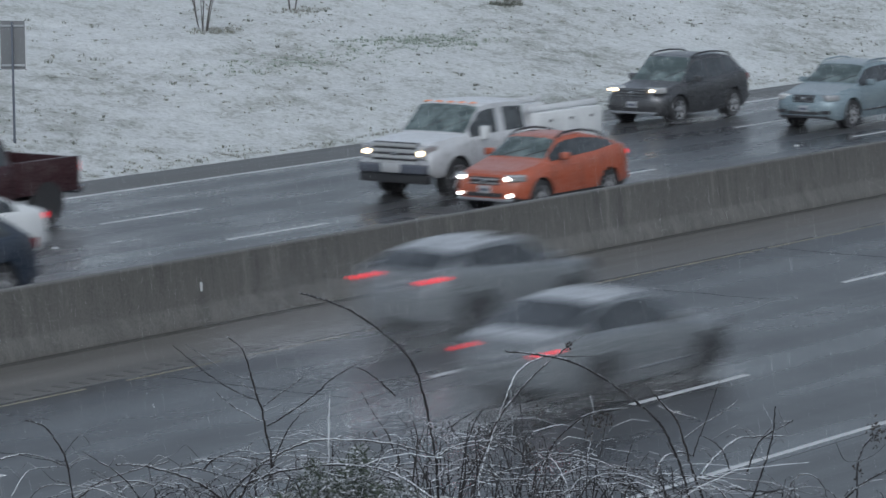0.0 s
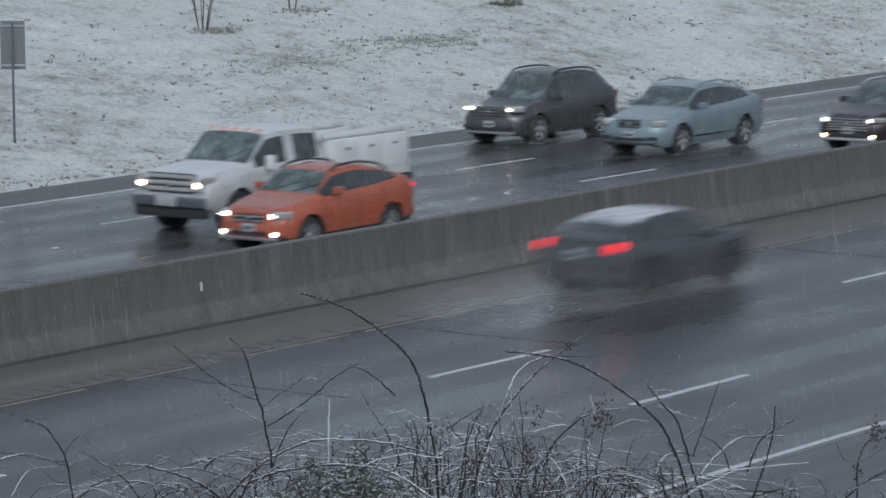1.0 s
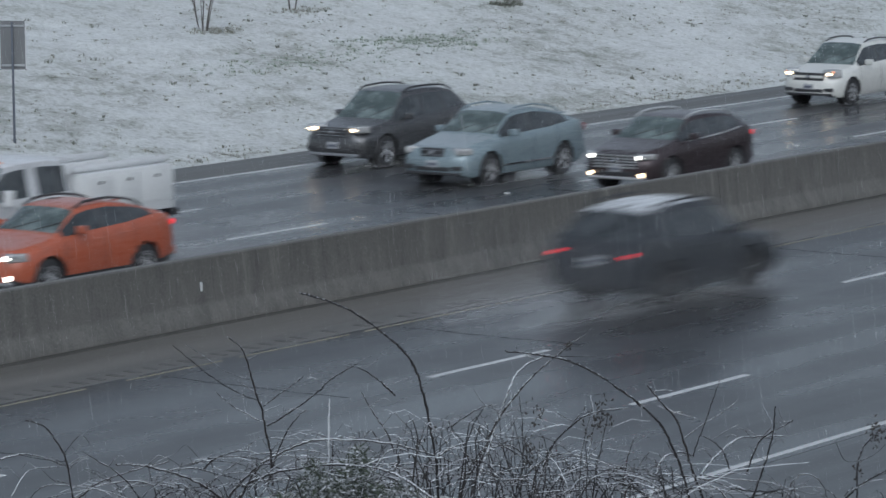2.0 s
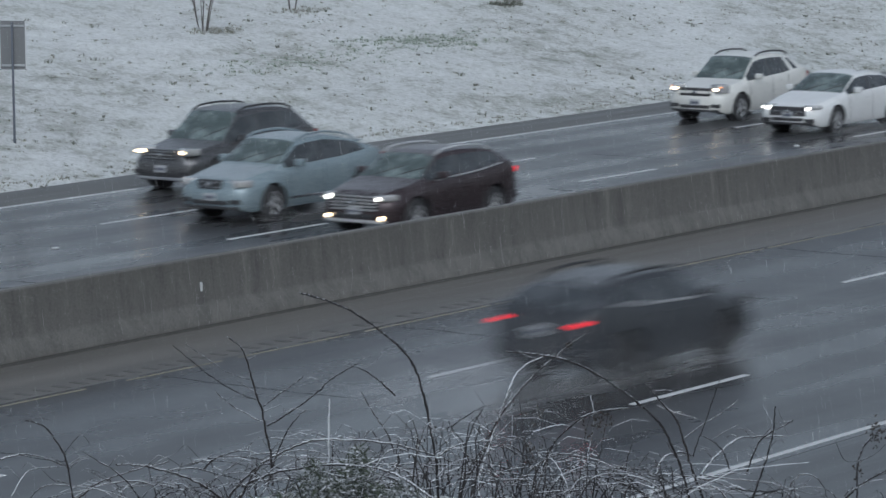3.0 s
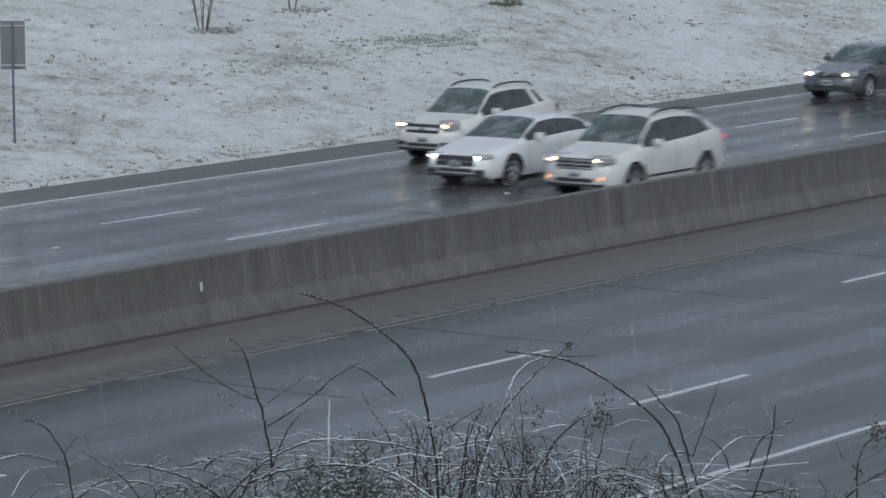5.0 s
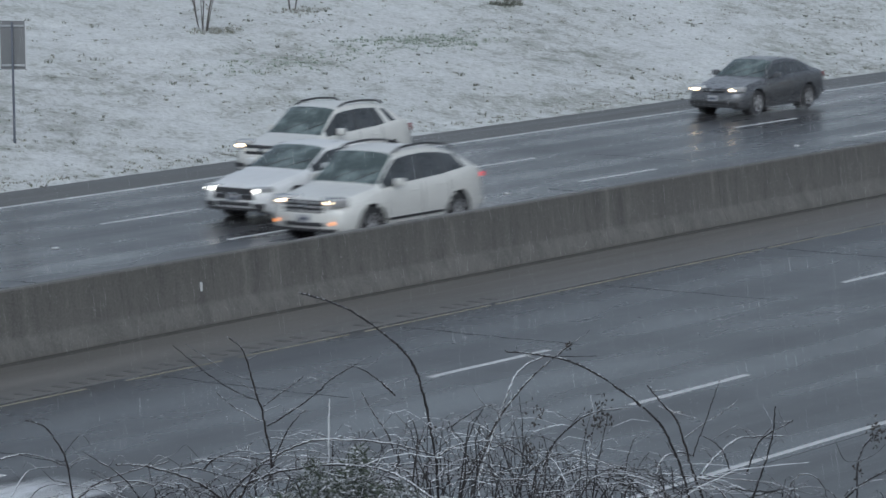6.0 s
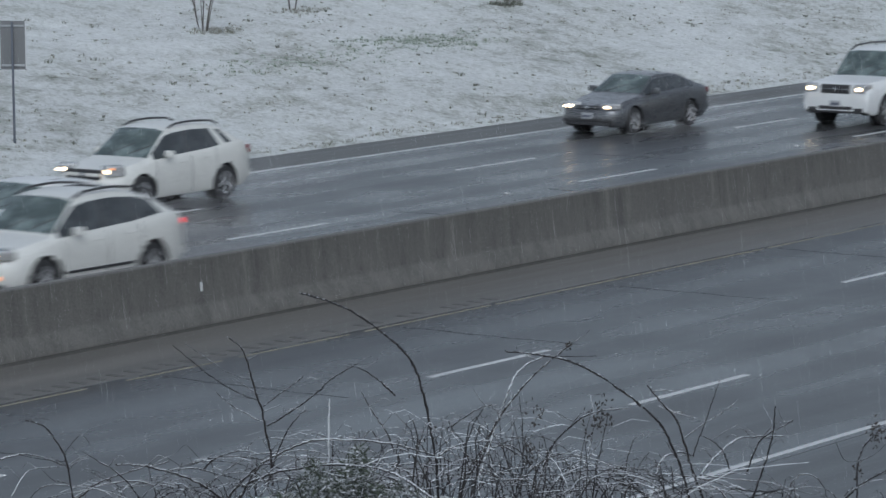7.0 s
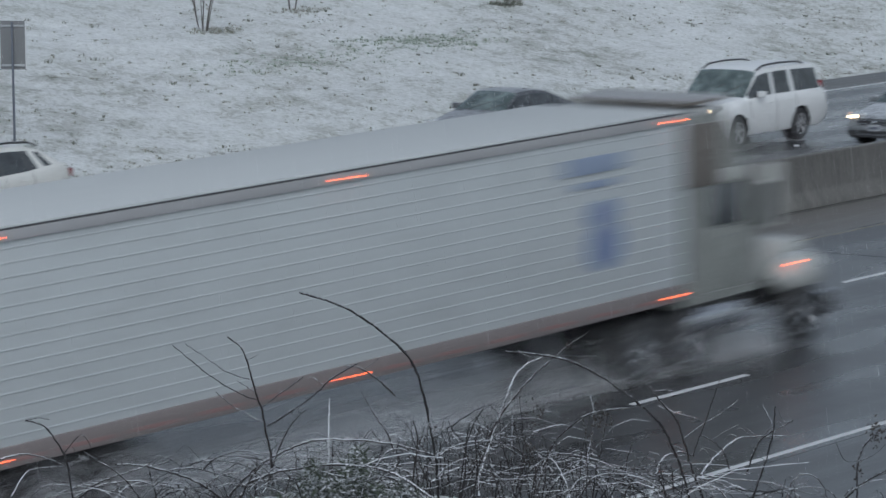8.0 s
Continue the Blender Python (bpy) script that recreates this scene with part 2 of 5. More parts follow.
def lerp(a, b, t):
    return a + (b - a) * t


def along(table, x):
    """Straight-line interpolation in a table of (x, value)."""
    if x <= table[0][0]:
        return table[0][1]
    for (xa, a), (xb, b) in zip(table, table[1:]):
        if x <= xb:
            return lerp(a, b, (x - xa) / (xb - xa))
    return table[-1][1]


# ---------------------------------------------------------------- ground and road
NEAR_EDGE, LINE_NEAR, LINE_B, LINE_A, LINE_Y = 20.2, 23.41, 27.08, 30.89, 34.47
BARRIER_Y, LINE_D2, LINE_D1, LINE_FAR, FAR_EDGE = 37.08, 44.03, 47.85, 51.6, 53.55


def ground_z(x, y):
    if y <= NEAR_EDGE:
        z = along([(-400, 9.0), (-20, 7.6), (0, 6.8), (11, 3.3), (16, 1.75), (NEAR_EDGE, -0.02)], y)
        if y > NEAR_EDGE - 0.2:
            return z
        # low bank under the brambles
        u = (x - 16.2) * 0.5927 - (y - 11.9) * 0.8054
        v = (x - 16.2) * 0.8054 + (y - 11.9) * 0.5927
        if abs(u) < 6 and abs(v) < 6:
            z += max(0.0, 4.33 - z) * math.exp(-(v / 1.6) ** 2) / (1 + (u / 3.3) ** 8)
        return z + 0.05 * noise.noise(Vector((x * 0.5, y * 0.5, 3))) + 0.04 * noise.noise(Vector((x * 2, y * 2, 5)))
    if y < FAR_EDGE:
        return -0.06
    z = along([(FAR_EDGE, -0.02), (54.2, 0.10), (57, 0.62), (66, 2.35), (90, 7.0), (140, 10.5), (400, 12), (3500, 12)], y)
    k = min(1.0, (y - FAR_EDGE) / 1.2)
    z += k * (0.10 * noise.noise(Vector((x * 0.28, y * 0.4, 0))) + 0.07 * noise.noise(Vector((x * 0.9, y * 1.1, 1)))
              + 0.075 * noise.noise(Vector((x * 2.2, y * 2.4, 2))))
    return z


def steps(*spans):
    out = []
    for a, b, n in spans:
        out += [lerp(a, b, i / n) for i in range(n)]
    return out + [spans[-1][1]]


def make_ground():
    xs = steps((-3500, -200, 8), (-200, 0, 20), (0, 30, 90), (30, 48, 30), (48, 135, 330), (135, 220, 40), (220, 3500, 10))
    ys = steps((-3500, -60, 8), (-60, 0, 8), (0, NEAR_EDGE, 60), (NEAR_EDGE, FAR_EDGE, 4), (FAR_EDGE, 74, 90), (74, 140, 26), (140, 3500, 14))
    verts = [(x, y, ground_z(x, y)) for y in ys for x in xs]
    nx = len(xs)
    faces = [(j * nx + i, j * nx + i + 1, (j + 1) * nx + i + 1, (j + 1) * nx + i) for j in range(len(ys) - 1) for i in range(nx - 1)]
    me = bpy.data.meshes.new("ground")
    me.from_pydata(verts, [], faces)
    me.materials.append(SNOW)
    me.shade_smooth()
    tagged(new("ground", me), "grassy roadside slopes under a thin patchy layer of snow", "ground", kind="structure")


def slab(name, y0, y1, z, material, label, category, x0=-260, x1=420):
    bm = extrude_profile([(y0, -0.2), (y1, -0.2), (y1, z), (y0, z)], x0, x1, 20)
    return tagged(new(name, mesh_of(bm, name, material, smooth=False)), label, category, kind="structure")


def make_road():
    road = slab("road", LINE_NEAR - 0.2, LINE_Y + 0.15, 0.0, ASPHALT, "three wet asphalt lanes worn lighter along the wheel tracks", "road")
    slab("road_far", 39.0, LINE_FAR + 0.1, 0.0, ASPHALT, "three wet asphalt lanes beyond the median barrier", "road")
    slab("shoulder", LINE_Y + 0.15, 39.0, -0.004, SHOULDER, "dirty brownish median shoulder at the barrier foot", "shoulder")
    slab("shoulder_near", NEAR_EDGE - 0.05, LINE_NEAR - 0.2, -0.004, NEAR_SHOULDER, "wet outer shoulder below the bramble slope", "shoulder")
    slab("shoulder_far", LINE_FAR + 0.1, FAR_EDGE + 0.1, -0.004, FAR_SHOULDER, "damp grey shoulder beside the snowy verge", "shoulder")

    def dash(y, x, length, width, material, label, name="lane_line"):
        bm = bm_box((length, width, 0.02), (0, 0, -0.006), 0.004, seg=1)
        ob = new(name, mesh_of(bm, name, material, smooth=False))
        ob.location = (x + length / 2, y, 0.0)
        tagged(ob, label, "road marking", "lane dashes" if length < 5 else "", kind="structure")

    for y, x in ((LINE_B, 41.25), (LINE_A, 41.6), (LINE_D2, 52.8), (LINE_D1, 53.4)):
        for k in range(-4, 7):
            dash(y, x + 12.192 * k, 3.1, 0.125, LINE_WHITE, "worn white dashed lane line on wet asphalt")
    for k in range(-20, 40):
        dash(LINE_FAR, k * 6.0, 5.998, 0.15, LINE_WHITE, "white edge line beside the far shoulder", "edge_line")
        dash(LINE_NEAR, k * 6.0 + 3, 5.998, 0.115, LINE_WHITE, "white edge line beside the near shoulder", "edge_line")
    rng = random.Random(4)
    x = -60.0
    while x < 150:
        n = rng.uniform(1.2, 4.8)
        dash(LINE_Y, x, n, 0.05, LINE_YELLOW, "scuffed thin yellow line beside the median", "yellow_line")
        x += n + rng.choice((0.05, 0.15, 0.4, 0.9))
    # transverse joints
    for k in range(-10, 20):
        for lo, hi in ((LINE_A - 0.1, LINE_Y - 0.2), (LINE_B + 0.4, LINE_A - 0.2)):
            if rng.random() < 0.35 and k not in (0, 1, 2):
                continue
            if lo < LINE_A - 0.2 and k in (0, 1, 2):
                continue
            pts = [Vector((39.5 + 5.9 * k + rng.uniform(-0.05, 0.05), lerp(lo, hi, i / 8), 0.002)) for i in range(9)]
            bm = bm_tube(pts, [rng.uniform(0.012, 0.03) for _ in pts], 4)
            for v in bm.verts:
                v.co.z = max(-0.004, min(0.004, v.co.z))
            tagged(new("pavement_joint", mesh_of(bm, "pavement_joint", SEAM)), "dark wet crack across the lanes", "crack", "pavement cracks", kind="structure")
    for x, y0, y1 in ((58.3, 42.9, 44.2), (46.1, 42.9, 43.6), (63.4, 41.0, 43.8), (70.2, 44.4, 47.2), (76.0, 41.2, 43.7)):
        pts = [Vector((x + rng.uniform(-0.06, 0.06), lerp(y0, y1, i / 6), 0.002)) for i in range(7)]
        bm = bm_tube(pts, [rng.uniform(0.012, 0.03) for _ in pts], 4)
        for v in bm.verts:
            v.co.z = max(-0.004, min(0.004, v.co.z))
        tagged(new("pavement_joint", mesh_of(bm, "pavement_joint", SEAM)), "dark wet crack across the lanes", "crack", "pavement cracks", kind="structure")
    # rumble strip between the yellow line and the barrier
    me = mesh_of(bm_box((0.12, 0.30, 0.012), (0, 0, -0.004), 0.004, seg=1), "rumble_groove", GROOVE, smooth=False)
    for k in range(58):
        if rng.random() < 0.1:
            continue
        ob = new("rumble_groove", me)
        ob.location = (26 + k * 0.4, LINE_Y + 0.46 + rng.uniform(-0.02, 0.02), 0.0)
        tagged(ob, "dark wet rumble groove in the median shoulder", "rumble strip", "rumble strip grooves", kind="structure")
    # darker strip laid along the near foot of the barrier
    slab("gutter", BARRIER_Y - 0.2, BARRIER_Y + 0.02, 0.0, FOOT_STRIP, "dark narrow strip along the barrier foot", "gutter")
    # raised pavement markers on the far carriageway
    for x, y in ((49.96, 45.97), (62.2, LINE_D2), (74.4, LINE_D2)):
        bm = bm_box((0.11, 0.11, 0.03), (0, 0, 0.012), 0.01)
        ob = new("road_stud", mesh_of(bm, "road_stud", LINE_WHITE))
        ob.location = (x, y, 0)
        tagged(ob, "small white raised pavement marker", "road stud", "road studs")


def make_barrier():
    y = BARRIER_Y
    prof = [(y, -0.05), (y, 0.085), (y + 0.16, 0.34), (y + 0.24, 1.05), (y + 0.265, 1.075), (y + 0.415, 1.075),
            (y + 0.44, 1.05), (y + 0.52, 0.34), (y + 0.68, 0.085), (y + 0.68, -0.05)]
    x = -120.0
    while x < 300:
        bm = extrude_profile(prof, x, x + 29.99, 2.0)
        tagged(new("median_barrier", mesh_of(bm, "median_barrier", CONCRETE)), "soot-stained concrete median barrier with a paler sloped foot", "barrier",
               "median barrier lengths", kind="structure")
        x += 30.0
    root = new("barrier_reflector")
    root.location = (43.98, BARRIER_Y + 0.2, 0.6)
    tagged(root, "small white reflector tab on the median barrier", "reflector")
    part("tab", bm_box((0.05, 0.03, 0.15), (0, -0.012, 0), 0.008), LINE_WHITE, root)
    part("bracket", bm_box((0.06, 0.05, 0.03), (0, 0.015, -0.085), 0.006), GALV, root)


make_ground()
make_road()
make_barrier()


# ---------------------------------------------------------------- vehicles
# Vehicle space: x forward from the middle, y to its left, z up from the ground.
MOVES = []    # (thing, rows)


def make_wheel(root, x, y, r, width, rim_mat, spokes=5):
    wheel = new("wheel")
    wheel.parent = root
    wheel.location = (x, y, r)
    side = 1 if y > 0 else -1
    bm = bmesh.new()
    prof = [(0.66 * r, -0.5), (0.72 * r, -0.5), (0.93 * r, -0.48), (r, -0.36), (r, 0.36), (0.93 * r, 0.48), (0.72 * r, 0.5), (0.66 * r, 0.5)]
    seg = 28
    rings = [[bm.verts.new((math.cos(a) * q, w * width, math.sin(a) * q)) for q, w in prof] for a in (2 * math.pi * i / seg for i in range(seg))]
    for i in range(seg):
        a, b = rings[i], rings[(i + 1) % seg]
        for j in range(len(prof)):
            bm.faces.new((a[j], a[(j + 1) % len(prof)], b[(j + 1) % len(prof)], b[j]))
    part("tyre", bm, RUBBER, wheel)
    flat = Matrix.Rotation(radians(90), 4, "X")
    bm = bm_cyl(0.66 * r, 0.66 * r, width * 0.5, Matrix.Translation((0, -side * width * 0.12, 0)) @ flat, 24)
    part("wheel_back", bm, WELL, wheel)
    bm = bmesh.new()
    for k in range(spokes):
        t = Matrix.Rotation(2 * math.pi * k / spokes, 4, "Y")
        bm_box((0.13 * r + 0.03, 0.03, 0.56 * r), (0, 0, 0), 0.008, bm=bm, rot=Matrix.Translation((0, side * width * 0.36, 0)) @ t @ Matrix.Translation((0, 0, 0.36 * r)))
    bm_cyl(0.17 * r, 0.15 * r, 0.05, Matrix.Translation((0, side * width * 0.38, 0)) @ flat, 14, bm=bm)
    rr = [[bm.verts.new((math.cos(a) * q, side * w * width, math.sin(a) * q)) for q, w in ((0.58 * r, 0.3), (0.68 * r, 0.3), (0.68 * r, 0.49), (0.6 * r, 0.46))]
          for a in (2 * math.pi * i / 24 for i in range(24))]
    for i in range(24):
        a, b = rr[i], rr[(i + 1) % 24]
        for j in range(4):
            bm.faces.new((a[j], a[(j + 1) % 4], b[(j + 1) % 4], b[j]))
    part("rim", bm, rim_mat, wheel)
    return wheel


def shell_grid(s):
    """Stations along x and the outline of the half section at each."""
    L, W, H = s["L"], s["W"], s["H"]
    top, belt = s["top"], s["belt"]
    zb, wr = s["clear"], s["wr"]
    arches = [s["fo"], s["fo"] + s["wb"]]
    R = wr + 0.055
    xs = {0.0, 0.03, 0.08, 0.16, 0.28, L - 0.24, L - 0.12, L - 0.05, L}
    xs |= {x for x, _ in top if 0 <= x <= L}
    for c in arches:
        xs |= {c + R * 1.15 * k / 8 for k in range(-8, 9)}
    for a, b in s["pillars"]:
        xs |= {a, b}
    x = 0.0
    while x < L:
        xs.add(x)
        x += 0.14
    keep = sorted(k for k in xs if 0 <= k <= L)
    hard = {k for k, _ in top} | {k for ab in s["pillars"] for k in ab} | {0.0, L}
    out = []
    for k in keep:
        if out and k - out[-1] < 0.025:
            if k in hard:
                if out[-1] in hard:
                    out.append(k)
                else:
                    out[-1] = k
            continue
        out.append(k)
    plan = [(0, 0.70), (0.05, 0.80), (0.14, 0.88), (0.3, 0.95), (0.65, 0.99), (1.0, 1.0), (L - 1.1, 1.0), (L - 0.4, 0.96), (L - 0.12, 0.89), (L, 0.80)]
    if s.get("square"):
        plan = [(0, 0.93), (0.06, 0.965), (0.25, 0.985), (0.6, 1.0), (L - 0.3, 1.0), (L, 0.97)]
    hb = max(z for _, z in belt)
    K = 9
    rows = []
    for x in out:
        w = W / 2 * along(plan, x)
        zt = along(top, x)
        zs = min(along(belt, x), zt - 0.035)
        lift = along([(0, 0.10), (0.25, 0.0), (L - 0.4, 0.0), (L, 0.14)], x)
        z0 = zb + lift
        c = max(0.0, min(1.0, (zt - zs - 0.035) / max(0.1, H - hb - 0.03)))
        sec = [(w - 0.32, z0), (w - 0.07, z0 + 0.005)]
        for k in range(K):
            z = lerp(z0 + 0.05, zs - 0.05, k / (K - 1))
            u = (z - z0) / (zs - z0)
            sec.append((w - 0.05 * abs(u - 0.55) ** 2 * 4 * (1.2 if u > 0.55 else 0.9), z))
        sec.append((w - 0.062, zs))
        we = w - lerp(0.16, 0.09 + s.get("tumble", 0.19), c)
        ze = zt - 0.012 - 0.05 * c
        ya, za = sec[-1]
        sec.append((lerp(ya - 0.02, we, 0.04), lerp(za, ze, 0.07) + 0.005))
        sec.append((lerp(ya - 0.01, we, 0.84), lerp(za, ze, 0.86)))
        sec.append((we, ze))
        sec.append((we * 0.93, ze + (zt - ze) * 0.45))
        sec.append((we * 0.6, ze + (zt - ze) * 0.85))
        sec.append((0.0, zt))
        # wheel arches: draw nearby side points onto the arch
        fixed = []
        for j, (y, z) in enumerate(sec):
            px, pz = x, z
            if 1 <= j <= K + 1:
                for a in arches:
                    dx, dz = x - a, z - wr
                    d = math.hypot(dx, dz)
                    if abs(d - R) < 0.05 and dz > -0.2 and d > 0:
                        px, pz = a + dx / d * R, wr + dz / d * R
            if j >= K + 4:
                px -= s.get("lean", 0.0) * along([(s["screen"][1] + 0.45, 0.0), (s["rear"][0], 1.0), (L, 1.0)], x) * (z - zs) / max(0.4, zt - zs)
            fixed.append((px, y, pz))
        rows.append(fixed)
    return out, rows, K, arches, R


def panel_mesh(bm, name, material, around):
    """One panel of a shell, shaded as one smooth surface with its neighbours."""
    me = bpy.data.meshes.new(name)
    bm.normal_update()
    bm.to_mesh(me)
    bm.free()
    me.materials.append(material)
    me.shade_smooth()
    out = []
    for face in me.polygons:
        for i in face.vertices:
            n = Vector((0, 0, 0))
            for other in around.get(tuple(round(c, 3) for c in me.vertices[i].co), ()):
                if other.length > 1e-9 and other.normalized().dot(face.normal) > 0.77:
                    n += other
            out.append(n.normalized() if n.length > 1e-9 else face.normal.copy())
    me.normals_split_custom_set(out)
    return me


def make_shell(s, root):
    xs, rows, K, arches, R = shell_grid(s)
    L, wr = s["L"], s["wr"]
    full = [[(x, -y, z) for x, y, z in r] + [(x, y, z) for x, y, z in reversed(r[:-1])] for r in rows]
    m = len(rows[0])
    nn = len(full[0])
    ws0, ws1 = s["screen"]
    rw0, rw1 = s["rear"]
    groups = {}
    for i in range(len(xs) - 1):
        mid = (xs[i] + xs[i + 1]) / 2
        for j in range(nn - 1):
            h = j if j < m - 1 else nn - 2 - j      # band counted from the sill
            quad = (full[i][j], full[i + 1][j], full[i + 1][j + 1], full[i][j + 1])
            cz = sum(q[2] for q in quad) / 4
            cx = sum(q[0] for q in quad) / 4
            key = "body"
            if h <= K + 1 and any(math.hypot(cx - a, cz - wr) < R - 0.004 for a in arches):
                continue
            side = "a" if j < m - 1 else "b"
            if h <= s.get("clad", 0):
                key = "sill_trim" + side
            zt = along(s["top"], mid)
            zs = min(along(s["belt"], mid), zt - 0.035)
            tall = zt - zs
            doors = s.get("doors", (s["screen"][0] + 0.12, s["pillars"][0][1], min(s["pillars"][1][1], s["fo"] + s["wb"] - 0.12)))
            if key == "body" and 2 <= h <= K + 2 and doors[0] < mid < doors[2]:
                key = "door" + side + ("0" if mid < doors[1] else "1")
            if key == "body" and h >= K + 5 and 0.16 < mid < ws0:
                key = "bonnet"
            if key == "body" and h >= K + 5 and ws1 < mid < rw0:
                key = "roof"
            if h == K + 3 and tall > 0.13 and s["side"][0] < mid < s["side"][1] and not any(a < mid < b for a, b in s.get("solid", ())):
                key = "side_window" + side
                for n, (a, b) in enumerate(s["pillars"]):
                    if mid > a:
                        key = "side_window" + side + str(n + 1)
                    if a <= mid <= b:
                        key = "pillar" + side + str(n)
                        break
            elif h >= K + 5 and ws0 < mid < ws1:
                key = "windscreen"
            elif h >= K + 5 and rw0 < mid < rw1:
                key = "rear_window"
            groups.setdefault(key, []).append(quad)
    mats = {"door": s["paint"], "bonn": s["paint"], "roof": s.get("roof", s["paint"]), "body": s["paint"], "sill": TRIM, "side": DARK_GLASS, "pill": s.get("pillar", TRIM), "wind": GLASS, "rear": DARK_GLASS}
    names = {"sill": "sill_trim", "side": "side_window", "pill": "pillar", "wind": "windscreen", "rear": "rear_window", "body": "body", "door": "door", "bonn": "bonnet", "roof": "roof"}
    half = L / 2

    def placed(q):
        return [Vector((half - co[0], co[1], co[2])) for co in q]

    def face_normal(q):
        a, b, c, d = placed(q)
        return (c - a).cross(d - b)

    top_row = max((q for quads in groups.values() for q in quads), key=lambda q: sum(co[2] for co in q))
    flip = face_normal(top_row).z < 0
    around = {}
    for quads in groups.values():
        for q in quads:
            n = face_normal(q) * (-1 if flip else 1)
            for co in placed(q):
                around.setdefault(tuple(round(c, 3) for c in co), []).append(n)
    for key, quads in groups.items():
        bm = bmesh.new()
        seen = {}

        def vert(co):
            k = tuple(round(c, 4) for c in co)
            if k not in seen:
                seen[k] = bm.verts.new((half - co[0], co[1], co[2]))
            return seen[k]

        for q in quads:
            vs = []
            for co in (reversed(q) if flip else q):
                v = vert(co)
                if v not in vs:
                    vs.append(v)
            if len(vs) > 2 and not bm.faces.get(vs):
                bm.faces.new(vs)
        if key == "body":
            for row in (full[0][::-1] if flip else full[0], full[-1] if flip else full[-1][::-1]):
                vs = []
                for co in row:
                    v = vert(co)
                    if v not in vs:
                        vs.append(v)
                bm.faces.new(vs)
        if key[:4] in ("side", "wind", "rear"):
            bmesh.ops.recalc_face_normals(bm, faces=bm.faces)
            bmesh.ops.solidify(bm, geom=bm.faces[:], thickness=0.006)
        if key[:4] in ("body", "door", "bonn", "roof"):
            ob = new(names[key[:4]], panel_mesh(bm, names[key[:4]], mats[key[:4]], around))
            ob.parent = root
        else:
            part(names[key[:4]], bm, mats[key[:4]], root)
    doors = s.get("doors", (s["screen"][0] + 0.12, s["pillars"][0][1], min(s["pillars"][1][1], s["fo"] + s["wb"] - 0.12)))
    for dx in doors:
        i = min(range(len(xs)), key=lambda k: abs(xs[k] - dx))
        for sd in (-1, 1):
            pts = [Vector((half - x, sd * (y + 0.001), z)) for x, y, z in rows[i][2:K + 3]]
            part("door_seam", bm_tube(pts, [0.006] * len(pts), 4), WELL, root)
    for sd in (-0.1, 0.42):
        x0, x1 = s["screen"]
        pts = [Vector((half - lerp(x0, x1, k * 0.1) - 0.02, sd + 0.14 * k * 0.9 - 0.25, along(s["top"], lerp(x0, x1, k * 0.1)) + 0.018)) for k in range(5)]
        part("wiper", bm_tube(pts, [0.009] * 5, 5), TRIM, root)
    # inner liners, floor and a dark cabin behind the glass
    bm = bm_box((L - 0.5, s["W"] - 0.36, 0.16), (0, 0, s["clear"] + 0.11), 0.03)
    part("underbody", bm, WELL, root)
    for a in [k for k in arches if k < L]:
        for sd in (-1, 1):
            bm = bmesh.new()
            bm_cyl(R, R, 0.02, Matrix.Translation((half - a, sd * (s["W"] / 2 - 0.3), wr)) @ Matrix.Rotation(radians(90), 4, "X"), 20, bm=bm)
            arc = [(half - a + math.cos(t) * (R + 0.005), wr + math.sin(t) * (R + 0.005)) for t in (math.pi * k / 12 for k in range(13))]
            r0 = [bm.verts.new((x, sd * (s["W"] / 2 - 0.3), z)) for x, z in arc]
            r1 = [bm.verts.new((x, sd * (s["W"] / 2 - 0.04), z)) for x, z in arc]
            for k in range(12):
                bm.faces.new((r0[k], r0[k + 1], r1[k + 1], r1[k]))
            part("wheel_liner", bm, WELL, root)
    zc = along(s["belt"], s["screen"][0] + 0.6)
    bm = bm_box((s["side"][1] - s["screen"][0] - 0.7, s["W"] - 0.4, 0.12), (half - (s["screen"][0] + s["side"][1]) / 2 - 0.1, 0, zc - 0.12), 0.03)
    part("cabin_floor", bm, CABIN, root)
    for sd in (-1, 1):
        bm = bm_box((0.16, 0.5, 0.6), (half - s["screen"][1] - 0.55, sd * 0.37, zc + 0.12), 0.06)
        bm_box((0.12, 0.28, 0.18), (half - s["screen"][1] - 0.62, sd * 0.37, zc + 0.42), 0.05, bm=bm)
        part("seat", bm, CABIN, root)


